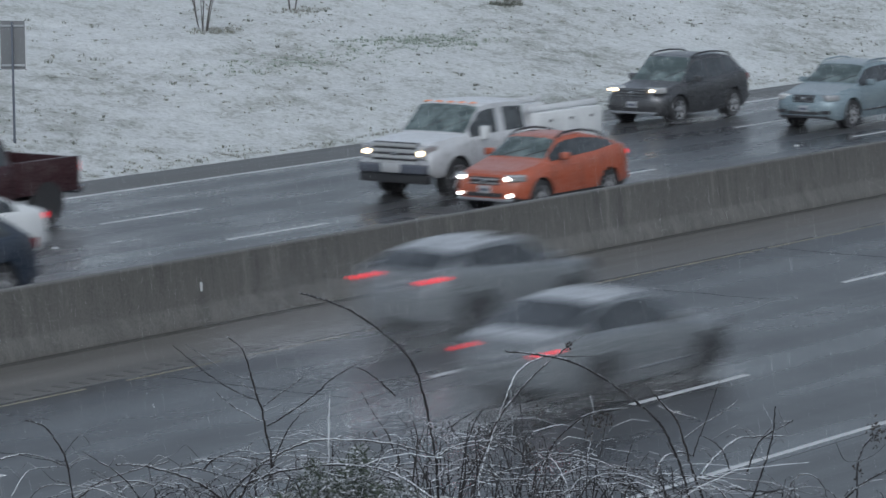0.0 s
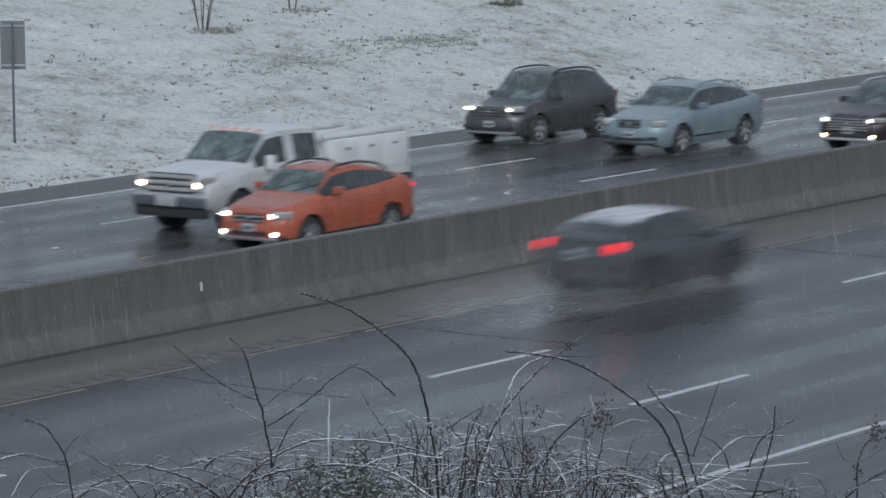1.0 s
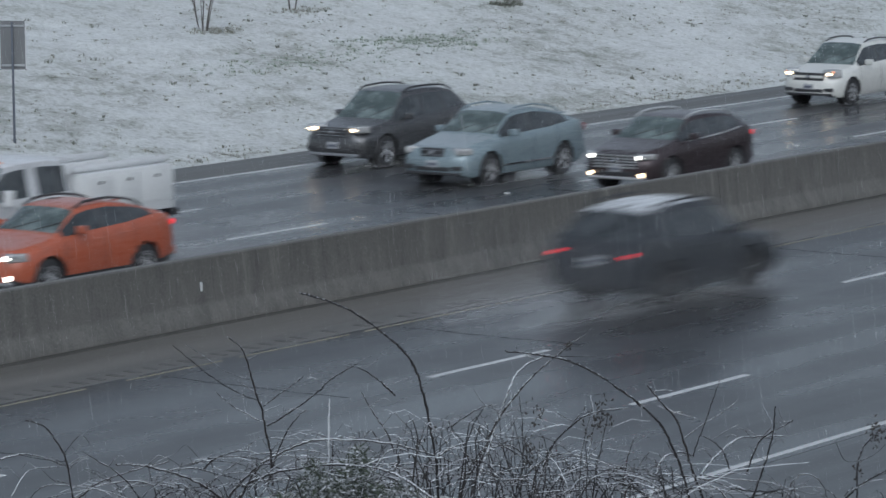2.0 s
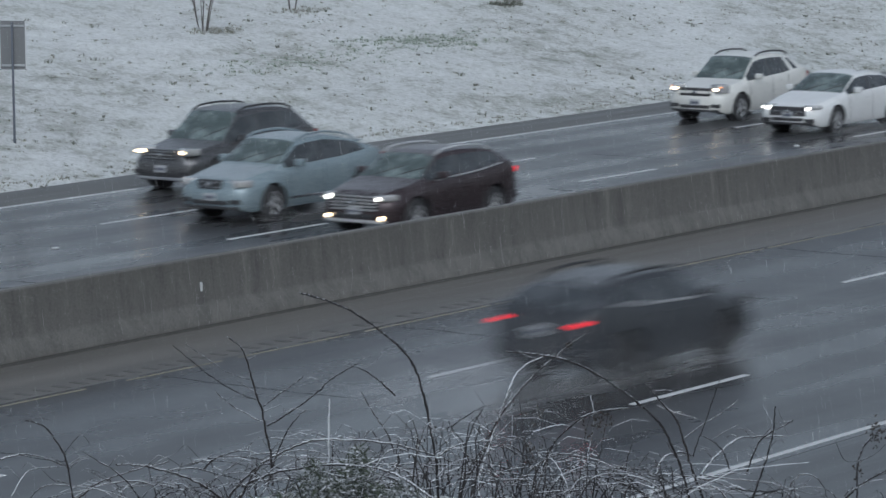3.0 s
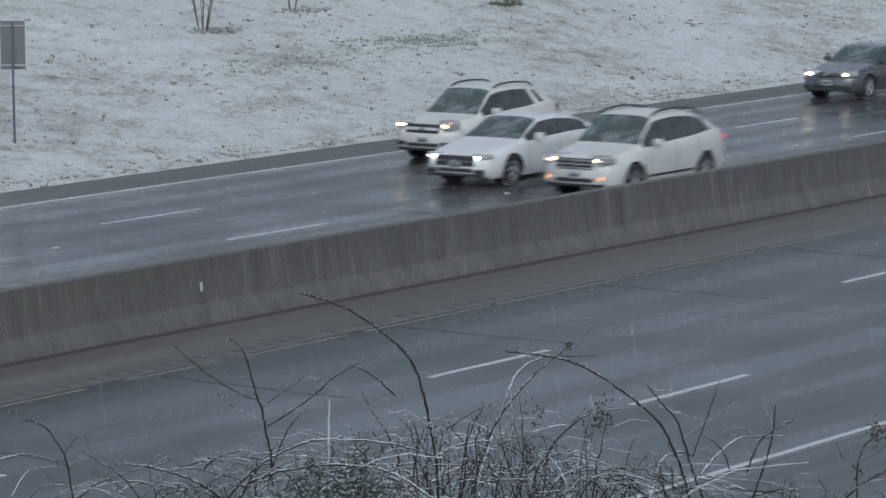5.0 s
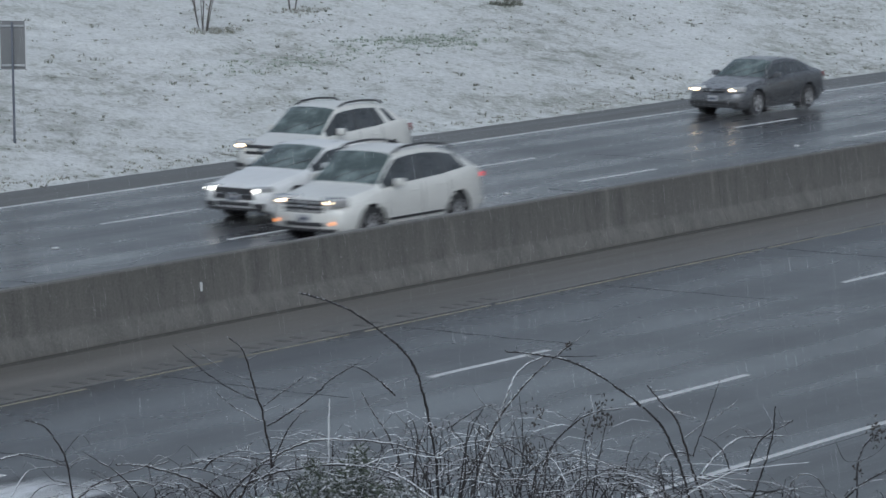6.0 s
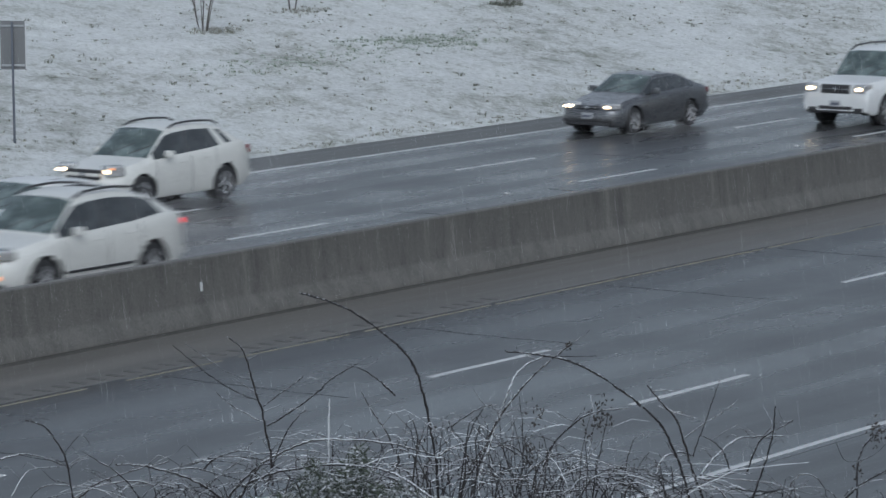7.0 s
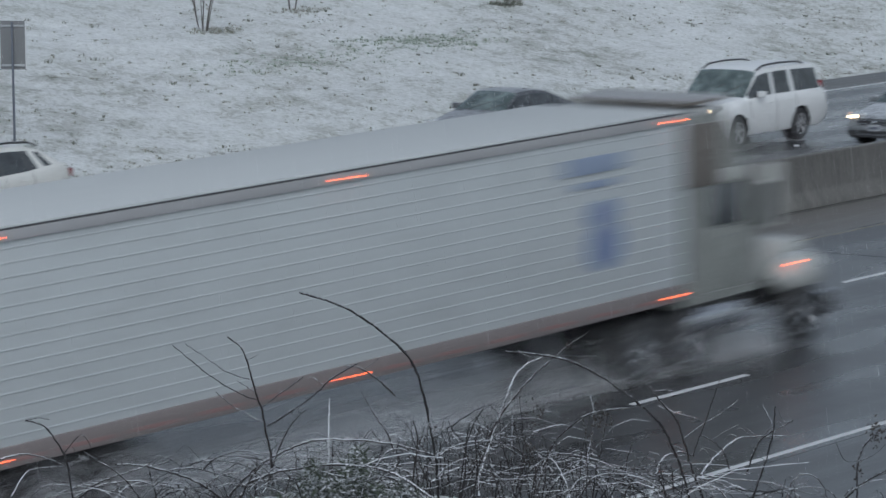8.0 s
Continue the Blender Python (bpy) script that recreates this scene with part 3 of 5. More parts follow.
def make_car(name, label, category, **s):
    """A road car, built from the numbers of its kind."""
    root = tagged(new(name), label, category, "vehicles on the road")
    make_shell(s, root)
    L, W, H = s["L"], s["W"], s["H"]
    half = L / 2
    hz, tz = s["lamp_z"], s["tail_z"]
    for a in [k for k in (s["fo"], s["fo"] + s["wb"]) if k < L]:
        for sd in (-1, 1):
            s.setdefault("wheels", []).append(make_wheel(root, half - a, sd * (W / 2 - 0.135), s["wr"], 0.23, s.get("rim", RIM)))
    hw, hh = s.get("lamp_size", (0.40, 0.15))
    for sd in (-1, 1):
        y = sd * (W / 2 * 0.86 - hw / 2 + 0.02)
        turn = Matrix.Rotation(radians(-sd * s.get("lamp_turn", 30)), 4, "Z")
        lamp = part("headlight", bm_box((0.40, hw, hh), (half - s.get("lamp_in", 0.16) - 0.07, y, hz + 0.01), 0.045, turn, 3), s.get("lens", LENS), root, "headlight lens")
        if s.get("lamp", LAMP_WARM):
            d = s.get("lamp_d", 0.075)
            bm = bm_ball((0.05, max(d * 1.2, hw * 0.36), d * 0.72), (0, 0, 0))
            bm.transform(Matrix.Translation((half - s.get("lamp_in", 0.16) + 0.115, y - sd * hw * 0.03, hz)) @ turn)
            part("headlamp_bulb", bm, s.get("lamp", LAMP_WARM), lamp, "lit headlamp")
        if s.get("amber"):
            bm = bm_box((0.06, 0.14, 0.05), (half - s.get("lamp_in", 0.16) + 0.06, y + sd * hw * 0.2, hz + 0.06), 0.015, turn)
            part("turn_signal", bm, LAMP_AMBER, lamp, "lit amber signal lamp")
        if s.get("fog"):
            bm = bm_ball((0.04, 0.06, 0.045), (half - 0.015, sd * W * 0.345, s["fog_z"]))
            part("fog_lamp", bm, s["fog"], root, "lit fog lamp")
        elif s.get("fog_z"):
            part("fog_recess", bm_box((0.08, 0.26, 0.1), (half - 0.03, sd * W * 0.335, s["fog_z"]), 0.025), TRIM, root)
        tw, th = s.get("tail_size", (0.16, 0.2))
        bm = bm_box((0.2, tw, th), (-half + s.get("tail_in", 0.10), sd * (W / 2 * 0.845 - tw / 2 + 0.01), tz), 0.04, Matrix.Rotation(radians(sd * 12), 4, "Z"), 3)
        part("tail_light", bm, s.get("tail", LAMP_RED_DIM), root, "red tail light")
        my = W / 2 + 0.07
        mx = half - s["screen"][0] - 0.42
        mz = along(s["belt"], s["screen"][0] + 0.42) + 0.11
        mirror = part("mirror", bm_box((0.12, 0.22, s.get("mirror_h", 0.15)), (mx, sd * my, mz), 0.045, seg=3), s.get("mirror", s["paint"]), root)
        part("mirror_arm", bm_box((0.06, 0.16, 0.04), (mx, sd * (my - 0.13), mz - 0.06), 0.01), TRIM, mirror)
        for hx in s.get("handles", ()):
            part("door_handle", bm_box((0.2, 0.035, 0.03), (half - hx, sd * (W / 2 - 0.022), along(s["belt"], hx) - 0.13), 0.012), s.get("handle", s["paint"]), root)
        if s.get("molding"):
            part("side_molding", bm_box((s["wb"] - 2 * s["wr"] - 0.3, 0.025, 0.05), (half - s["fo"] - s["wb"] / 2, sd * (W / 2 - 0.012), s["clear"] + 0.2), 0.01), s["molding"], root)
        if s.get("waist"):
            bm = bm_tube([Vector((half - x, sd * (along([(0, W * .46), (1, W / 2), (L - .4, W / 2), (L, W * .46)], x) - 0.052), along(s["belt"], x) + 0.008))
                          for x in np.linspace(s["side"][0] + 0.25, s["side"][1] - 0.05, 9)], [0.017] * 9, 5)
            part("window_strip", bm, BRIGHT, root, "bright strip below the side windows")
        if s.get("rails"):
            x0, x1 = s["rails"]
            yr = sd * (W / 2 - 0.09 - s.get("tumble", 0.19) - 0.03)
            pts = []
            for k in range(9):
                x = lerp(x0, x1, k / 8)
                pts.append(Vector((half - x, yr, along(s["top"], x) - 0.025 + 0.055 * (1 - abs(k / 4 - 1) ** 6))))
            part("roof_rail", bm_tube(pts, [0.024] * 9, 6), s.get("rail_mat", TRIM), root)
    gw, gh, gz = s["grille"]
    grille = part("grille", bm_box((0.09, gw, gh), (half - 0.035, 0, gz), 0.03, seg=3), TRIM, root, "dark front grille")
    for k in range(s.get("bars", 2)):
        z = gz + gh * ((k + 0.5) / s.get("bars", 2) - 0.5)
        part("grille_bar", bm_box((0.03, gw - 0.04, s.get("bar_h", 0.022)), (half + 0.014, 0, z), 0.008), s.get("bar", CHROME), grille)
    part("badge", bm_ball((0.015, 0.075, 0.05), (half + 0.03, 0, gz)), CHROME, grille)
    part("intake", bm_box((0.08, W * 0.5, 0.1), (half - 0.03, 0, s["clear"] + 0.19), 0.03), TRIM, root, "black lower air intake")
    part("front_lip", bm_box((0.12, W * 0.76, 0.07), (half - 0.05, 0, s["clear"] + 0.09), 0.03), s.get("lip", TRIM), root)
    for sx, z in ((1, s.get("plate_z", s["clear"] + 0.3)), (-1, tz - 0.12)):
        plate = part("number_plate", bm_box((0.02, 0.31, 0.155), (sx * (half + 0.012), 0, z), 0.006), PLATE, root, "white plate with dark bars")
        part("plate_bar", bm_box((0.006, 0.24, 0.06), (sx * (half + 0.023), 0, z - 0.005), 0.002), PLATE_INK, plate)
    part("rear_bumper", bm_box((0.16, W * 0.84, 0.18), (-half + 0.06, 0, s["clear"] + 0.26), 0.05, seg=3), s.get("bumper", s["paint"]), root)
    if s.get("spoiler"):
        x = s["rear"][0]
        part("spoiler", bm_box((0.26, W * 0.62, 0.035), (half - x - 0.02, 0, along(s["top"], x) + 0.0), 0.015), s["paint"], root)
    if s.get("aerial"):
        part("aerial", bm_box((0.16, 0.04, 0.06), (half - s["aerial"], 0, along(s["top"], s["aerial"]) + 0.02), 0.018), s["paint"], root)
    root["wr"] = s["wr"]
    return root, s["wheels"]


def sedan(L=4.85, W=1.85, H=1.45, **k):
    a = L / 4.85
    top = [(0, .60), (.04, .69), (.22, .77), (.8, .885), (1.35 * a, .965), (2.12 * a, H - .045), (2.45 * a, H - .005), (2.9 * a, H), (3.55 * a, H - .07),
           (4.35 * a, 1.09), (L - .2, 1.045), (L - .05, 1.0), (L, .9)]
    d = dict(L=L, W=W, H=H, top=top, belt=[(0, .62), (1.3 * a, .90), (3.6 * a, 1.0), (L, .96)], clear=.19, wr=.335, fo=.93 * a, wb=2.80 * a,
             pillars=[(2.62 * a, 2.69 * a), (3.5 * a, 3.55 * a)], screen=(1.38 * a, 2.14 * a), rear=(3.55 * a, 4.33 * a), side=(1.5 * a, 3.95 * a),
             lamp_z=.665, tail_z=.86, lean=.06, grille=(.95, .17, .62), fog_z=.36, handles=(2.42 * a, 3.3 * a), tail_size=(.3, .16), bars=2)
    d.update(k)
    return d


def suv(L=4.75, W=1.86, H=1.70, slope=0.0, **k):
    a = L / 4.75
    top = [(0, .72), (.04, .84), (.2, .91), (.8, 1.01), (1.22 * a, 1.08), (1.88 * a, H - .075), (2.2 * a, H - .02), (2.9 * a, H), (3.6 * a, H - .035 - slope * .45),
           (4.08 * a, H - .12 - slope), (4.56 * a, 1.17), (L - .05, 1.06), (L, .95)]
    d = dict(L=L, W=W, H=H, top=top, belt=[(0, .7), (1.2 * a, 1.0), (3.2 * a, 1.09), (4.1 * a, 1.19), (L, 1.2)], clear=.23, wr=.365, fo=.92 * a, wb=2.80 * a,
             pillars=[(2.48 * a, 2.56 * a), (3.34 * a, 3.42 * a)], screen=(1.25 * a, 1.9 * a), rear=(4.1 * a, 4.54 * a), side=(1.36 * a, 4.04 * a),
             lamp_z=.80, tail_z=1.0, grille=(.9, .2, .76), fog_z=.45, lean=.24, handles=(2.3 * a, 3.15 * a), rails=(1.95 * a, 3.95 * a), tail_size=(.17, .19), aerial=3.9 * a)
    d.update(k)
    return d


def pickup_cab(L=3.75, W=1.98, H=1.95, **k):
    """The front part of a pickup: bonnet and crew cab. Bed or box are added behind."""
    top = [(0, .95), (.03, 1.12), (.15, 1.22), (.8, 1.28), (1.35, 1.30), (1.95, H - .06), (2.3, H - .01), (3.0, H), (L - .2, H - .04), (L - .02, 1.35), (L, 1.3)]
    d = dict(L=L, W=W, H=H, top=top, belt=[(0, .98), (1.3, 1.20), (L, 1.25)], clear=.46, wr=.42, fo=.98, wb=9.0, square=True,
             pillars=[(2.55, 2.64), (3.3, 3.36)], screen=(1.4, 1.98), rear=(9, 9.1), side=(1.5, L - .2), tumble=.13,
             lamp_z=1.0, tail_z=1.1, grille=(1.15, .42, .98), handles=(2.4, 3.2), bars=3)
    d.update(k)
    return d


WHITE = paint("white_paint", (0.74, 0.75, 0.75), 0.5, grime=0.18)
PEARL = paint("pearl_white_paint", (0.70, 0.70, 0.67), 0.35, grime=0.2)
SNOWY_WHITE = paint("snow_dusted_white_paint", (0.56, 0.57, 0.585), 0.95, grime=0.55)
ORANGE = paint("orange_paint", (0.44, 0.115, 0.062), 0.15, grime=0.3)
CHARCOAL = paint("charcoal_paint", (0.12, 0.12, 0.125), 0.2, metal=0.6, grime=0.3)
ICE_BLUE = paint("pale_blue_paint", (0.27, 0.335, 0.365), 0.35, metal=0.25, grime=0.2)
MAROON = paint("dark_maroon_paint", (0.07, 0.052, 0.056), 0.25, metal=0.5, grime=0.3)
RED = paint("dark_red_paint", (0.055, 0.024, 0.028), 0.1, metal=0.3, grime=0.4)
GREY = paint("grey_paint", (0.19, 0.195, 0.205), 0.6, metal=0.7, grime=0.3)
SILVER = paint("silver_paint", (0.27, 0.285, 0.30), 0.75, metal=0.4)
BLACK = paint("black_paint", (0.04, 0.043, 0.05), 0.15, rough=0.38, grime=0.2)
DARK_GREY = paint("dark_grey_paint", (0.10, 0.105, 0.115), 0.6, metal=0.4, grime=0.3)
BLACK_SNOW = paint("black_paint_under_snow", (0.04, 0.043, 0.05), 1.0, rough=0.38, grime=0.2)
NAVY = paint("dark_blue_paint", (0.03, 0.04, 0.06), 0.25)
CAB_BEIGE = paint("grey_green_cab_paint", (0.24, 0.25, 0.235), 0.4, grime=0.8)
CAB_LIGHT = paint("off_white_cab_paint", (0.46, 0.47, 0.45), 0.4, grime=0.5)
FAIRING = paint("brown_fairing_paint", (0.13, 0.115, 0.10), 0.3, grime=0.4)


def pickup_bed(root, half, x0, length, W, z0, z1, material, open_top=True):
    """A cargo bed behind the cab: floor, two sides and a tailgate."""
    xm = x0 - length / 2
    for sd in (-1, 1):
        bm = bm_box((length, 0.10, z1 - z0), (xm, sd * (W / 2 - 0.05), (z0 + z1) / 2), 0.03, seg=3)
        part("bed_side", bm, material, root)
    part("bed_floor", bm_box((length - 0.04, W - 0.2, 0.08), (xm, 0, z0 + 0.28), 0.01), WELL, root)
    part("tailgate", bm_box((0.09, W - 0.2, z1 - z0 - 0.1), (x0 - length + 0.05, 0, (z0 + z1) / 2 + 0.03), 0.025, seg=3), material, root)
    part("bed_front", bm_box((0.06, W - 0.2, z1 - z0 - 0.1), (x0 - 0.04, 0, (z0 + z1) / 2 + 0.03), 0.015), material, root)


def far_mover(thing, wheels, y, poly, lead):
    """Drives a thing towards -x; poly gives the x of its headlamps."""
    MOVES.append((thing, wheels, y, poly, lead, -1))


def near_mover(thing, wheels, y, speed, t_at, x_at, lead):
    """Drives a thing towards +x; its tail lights pass x_at at t_at."""
    MOVES.append((thing, wheels, y, (speed, x_at - speed * t_at), lead, 1))


# far carriageway
def make_far_traffic():
    # white utility pickup
    s = pickup_cab(paint=SNOWY_WHITE, lamp=LAMP_WARM, lamp_size=(.3, .3), lamp_turn=6, lamp_in=.08, lamp_d=.085, amber=True, mirror_h=.3, mirror=WHITE, bar_h=.075, bar=BRIGHT, bars=4, grille=(1.2, .5, .97), plate_z=.66, solid=[(2.5, 2.74)])
    cab, wheels = make_car("pickup_truck", "white crew-cab utility pickup with a ladder-topped tool body", "pickup", **s)
    half = 3.75 / 2
    back = -half
    for sd in (-1, 1):
        box = part("tool_cabinet", bm_box((2.55, 0.46, 0.86), (back - 1.42, sd * 0.80, 1.14), 0.03), WHITE, cab, "white side tool cabinet")
        for k in range(3):
            part("cabinet_door", bm_box((0.7, 0.02, 0.6), (back - 0.6 - 0.8 * k, sd * 1.035, 1.2), 0.012), WHITE, box)
            part("latch", bm_box((0.09, 0.025, 0.06), (back - 0.6 - 0.8 * k, sd * 1.05, 1.38), 0.01), TRIM, box)
        bm = bm_cyl(0.07, 0.07, 2.7, Matrix.Translation((back - 1.4, sd * 0.78, 1.645)) @ Matrix.Rotation(radians(90), 4, "Y"), 14, 0.01)
        part("pipe_tube", bm, LINE_WHITE, cab, "white tube lying on the tool cabinet")
        part("tail_light", bm_box((0.06, 0.14, 0.16), (back - 2.73, sd * 0.86, 1.0), 0.02), LAMP_RED, cab, "lit red tail light")
        wheels.append(make_wheel(cab, half - .98 - 3.95, sd * 0.86, .42, .24, RIM))
    part("rack", bm_box((0.06, 1.9, 0.06), (back - 0.1, 0, 1.86), 0.02), LINE_WHITE, cab)
    part("body_floor", bm_box((2.6, 1.2, 0.12), (back - 1.4, 0, 0.95), 0.02), WELL, cab)
    part("rear_panel", bm_box((0.08, 1.2, 0.5), (back - 2.66, 0, 1.1), 0.02), WHITE, cab)
    part("rear_step", bm_box((0.25, 1.95, 0.14), (back - 2.8, 0, 0.62), 0.03), TRIM, cab)
    part("front_bumper", bm_box((0.2, 1.78, 0.2), (half + 0.05, 0, 0.66), 0.05, seg=3), POST, cab, "dark steel front bumper")
    part("bumper_cap", bm_box((0.05, 0.5, 0.2), (half + 0.16, 0, 0.68), 0.02), BRIGHT, cab)
    part("air_dam", bm_box((0.2, 1.8, 0.2), (half - 0.02, 0, 0.45), 0.04), TRIM, cab)
    for k in range(5):
        part("roof_lamp", bm_box((0.08, 0.12, 0.035), (half - 2.02, -0.6 + 0.3 * k, 1.93), 0.012), ROOF_AMBER, cab, "amber roof marker lamp")
    part("chassis", bm_box((3.2, 0.8, 0.18), (back - 1.3, 0, 0.55), 0.03), WELL, cab)
    far_mover(cab, wheels, 45.5, (-0.1162, -7.2047, 60.2), half - 0.05)

    def car(name, label, cat, spec, y, poly):
        thing, wheels = make_car(name, label, cat, **spec)
        far_mover(thing, wheels, y, poly, spec["L"] / 2 - 0.12)

    car("crossover", "bright orange compact crossover with black cladding and lit headlights", "car",
        suv(4.22, 1.78, 1.55, 0.10, paint=ORANGE, lamp=LAMP_WHITE, fog=LAMP_WHITE, fog_z=.42, clad=2, lip=GALV, lamp_z=.76, lamp_size=(.46, .15), grille=(.75, .17, .70), bar=BRIGHT, tail=LAMP_RED_FAR, tail_size=(.18, .10), rail_mat=TRIM, wr=.35),
        42.15, (0.1958, -7.8046, 58.8713))
    car("sport_utility", "charcoal three-row sport utility with black roof rails", "car",
        suv(4.52, 1.90, 1.74, paint=CHARCOAL, lamp=LAMP_WARM, lamp_z=.90, lamp_size=(.46, .16), grille=(.85, .22, .84), bars=3, rail_mat=TRIM, lip=GALV, molding=None, lean=.12),
        50.55, (0.082, -6.47, 77.17))
    car("crossover", "pale ice-blue luxury crossover with headlights off", "car",
        suv(4.82, 1.88, 1.63, 0.14, paint=ICE_BLUE, lamp=None, lamp_z=.80, grille=(.62, .2, .78), molding=CHROME, waist=False, rail_mat=ICE_BLUE, spoiler=True),
        46.1, (0.1304, -8.2289, 78.3546))
    car("minivan", "dark maroon people carrier with bright roof rails and lit fog lamps", "car",
        suv(4.42, 1.88, 1.58, 0.0, paint=MAROON, lamp=LAMP_WHITE, fog=LAMP_WARM, fog_z=.40, lamp_z=.78, grille=(1.15, .32, .68), waist=True, rail_mat=BRIGHT, tail=LAMP_RED_FAR, tail_size=(.16, .11), bars=5, bar=BRIGHT, lip=BRIGHT, lamp_size=(.5, .13), lean=.1),
        42.15, (0.398, -11.2009, 84.52))
    car("crossover", "white crossover with dark roof rails and amber signal lamps lit", "car",
        suv(4.52, 1.84, 1.70, paint=PEARL, lamp=LAMP_WARM, amber=True, lamp_z=.88, lamp_size=(.36, .22), grille=(.95, .22, .80), bars=1, bar_h=.07, bar=PEARL, rails=(2.0, 3.6), lean=.36, solid=[(3.42, 3.66)], tail=LAMP_RED_DIM),
        49.5, (0.0122, -0.169, -5.2087, 95.38))
    car("sedan", "clean white four-door sedan with bright white headlights", "car",
        sedan(4.90, 1.86, 1.45, paint=WHITE, lamp=LAMP_WHITE, lamp_size=(.52, .10), lamp_turn=38, lamp_z=.68, grille=(1.05, .24, .58), tail=LAMP_RED_DIM, bars=1),
        45.75, (-0.0734, 0.8568, -10.3535, 102.3048))
    car("crossover", "large white three-row crossover with black roof rails", "car",
        suv(4.76, 1.94, 1.74, 0.06, paint=PEARL, lamp=LAMP_WARM, lamp_z=.85, lamp_size=(.56, .16), lamp_turn=36, grille=(.95, .24, .76), bars=3, lean=.34, molding=TRIM, tail=LAMP_RED_FAR, tail_size=(.18, .10), fog=LAMP_AMBER, fog_z=.46, bar=BRIGHT, rail_mat=TRIM),
        42.15, (-0.0651, 1.1674, -16.1162, 121.6716))
    car("sedan", "dark grey four-door sedan with a snow-dusted bonnet", "car",
        sedan(4.55, 1.80, 1.45, paint=GREY, lamp=LAMP_WARM, lamp_z=.72, lamp_size=(.42, .15), grille=(.7, .09, .70), bars=1, molding=None, tail=LAMP_RED_DIM),
        50.0, (-5.98, 116.13))
    car("sport_utility", "big boxy white sport utility with a flat roof rack", "car",
        suv(5.2, 2.02, 1.92, paint=WHITE, pillar=WHITE, amber=True, bars=1, lamp=LAMP_WARM, lamp_size=(.34, .22), lamp_turn=6, lamp_in=.1, lamp_z=.98, grille=(.85, .24, .97), square=True, wr=.40, clear=.3,
            tumble=.13, lean=.16, belt=[(0, .9), (1.3, 1.16), (5.2, 1.18)],
            top=[(0, .85), (.03, 1.05), (.2, 1.14), (1.45, 1.22), (2.05, 1.83), (2.4, 1.9), (3.2, 1.92), (4.9, 1.88), (5.14, 1.2), (5.2, 1.0)],
            screen=(1.48, 2.07), rear=(4.92, 5.12), side=(1.6, 4.86), pillars=[(2.62, 2.76), (3.52, 3.70)], fo=.95, wb=2.95, tail_size=(.14, .5), tail_z=1.15),
        45.75, (-7.2923, 130.4))
    car("sedan", "silver-grey car with headlights lit", "car",
        sedan(4.7, 1.83, 1.5, paint=SILVER, lamp=LAMP_WARM, lamp_z=.74, amber=True), 42.15, (-9.0, 147.0))
    car("sedan", "white four-door sedan wet with spray", "car",
        sedan(4.8, 1.84, 1.46, paint=WHITE, lamp=LAMP_WARM, tail=LAMP_RED_FAR, tail_size=(.26, .12)), 45.6, (-10.0, 43.85))
    car("sport_utility", "dark blue-black sport utility leaving along the barrier", "car",
        suv(4.7, 1.88, 1.70, paint=NAVY, lamp=LAMP_WARM, tail=LAMP_RED_DIM), 42.15, (-8.5, 39.95))
    # dark red pickup
    s = pickup_cab(H=1.88, L=3.55, W=1.95, paint=RED, wr=.38, clear=.36)
    cab, wheels = make_car("pickup_truck", "dark red pickup truck with an empty open bed", "pickup", **s)
    half = 3.55 / 2
    pickup_bed(cab, half, -half + 0.0, 1.85, 1.95, 0.62, 1.32, RED)
    for sd in (-1, 1):
        part("tail_light", bm_box((0.06, 0.08, 0.22), (-half - 1.83, sd * 0.93, 1.10), 0.02), LAMP_RED_FAR, cab, "red tail light")
        wheels.append(make_wheel(cab, half - .98 - 3.45, sd * 0.84, .38, .24, RIM))
        part("arch_shadow", bm_cyl(.45, .45, .03, Matrix.Translation((half - .98 - 3.45, sd * .965, .42)) @ Matrix.Rotation(radians(90), 4, "X"), 22), WELL, cab)
    part("rear_bumper", bm_box((0.2, 1.85, 0.18), (-half - 1.93, 0, 0.62), 0.04), CHROME, cab)
    part("chassis", bm_box((2.0, 0.8, 0.2), (-half - 0.95, 0, 0.55), 0.03), WELL, cab)
    far_mover(cab, wheels, 49.7, (-7.0, 48.4), half - 0.05)


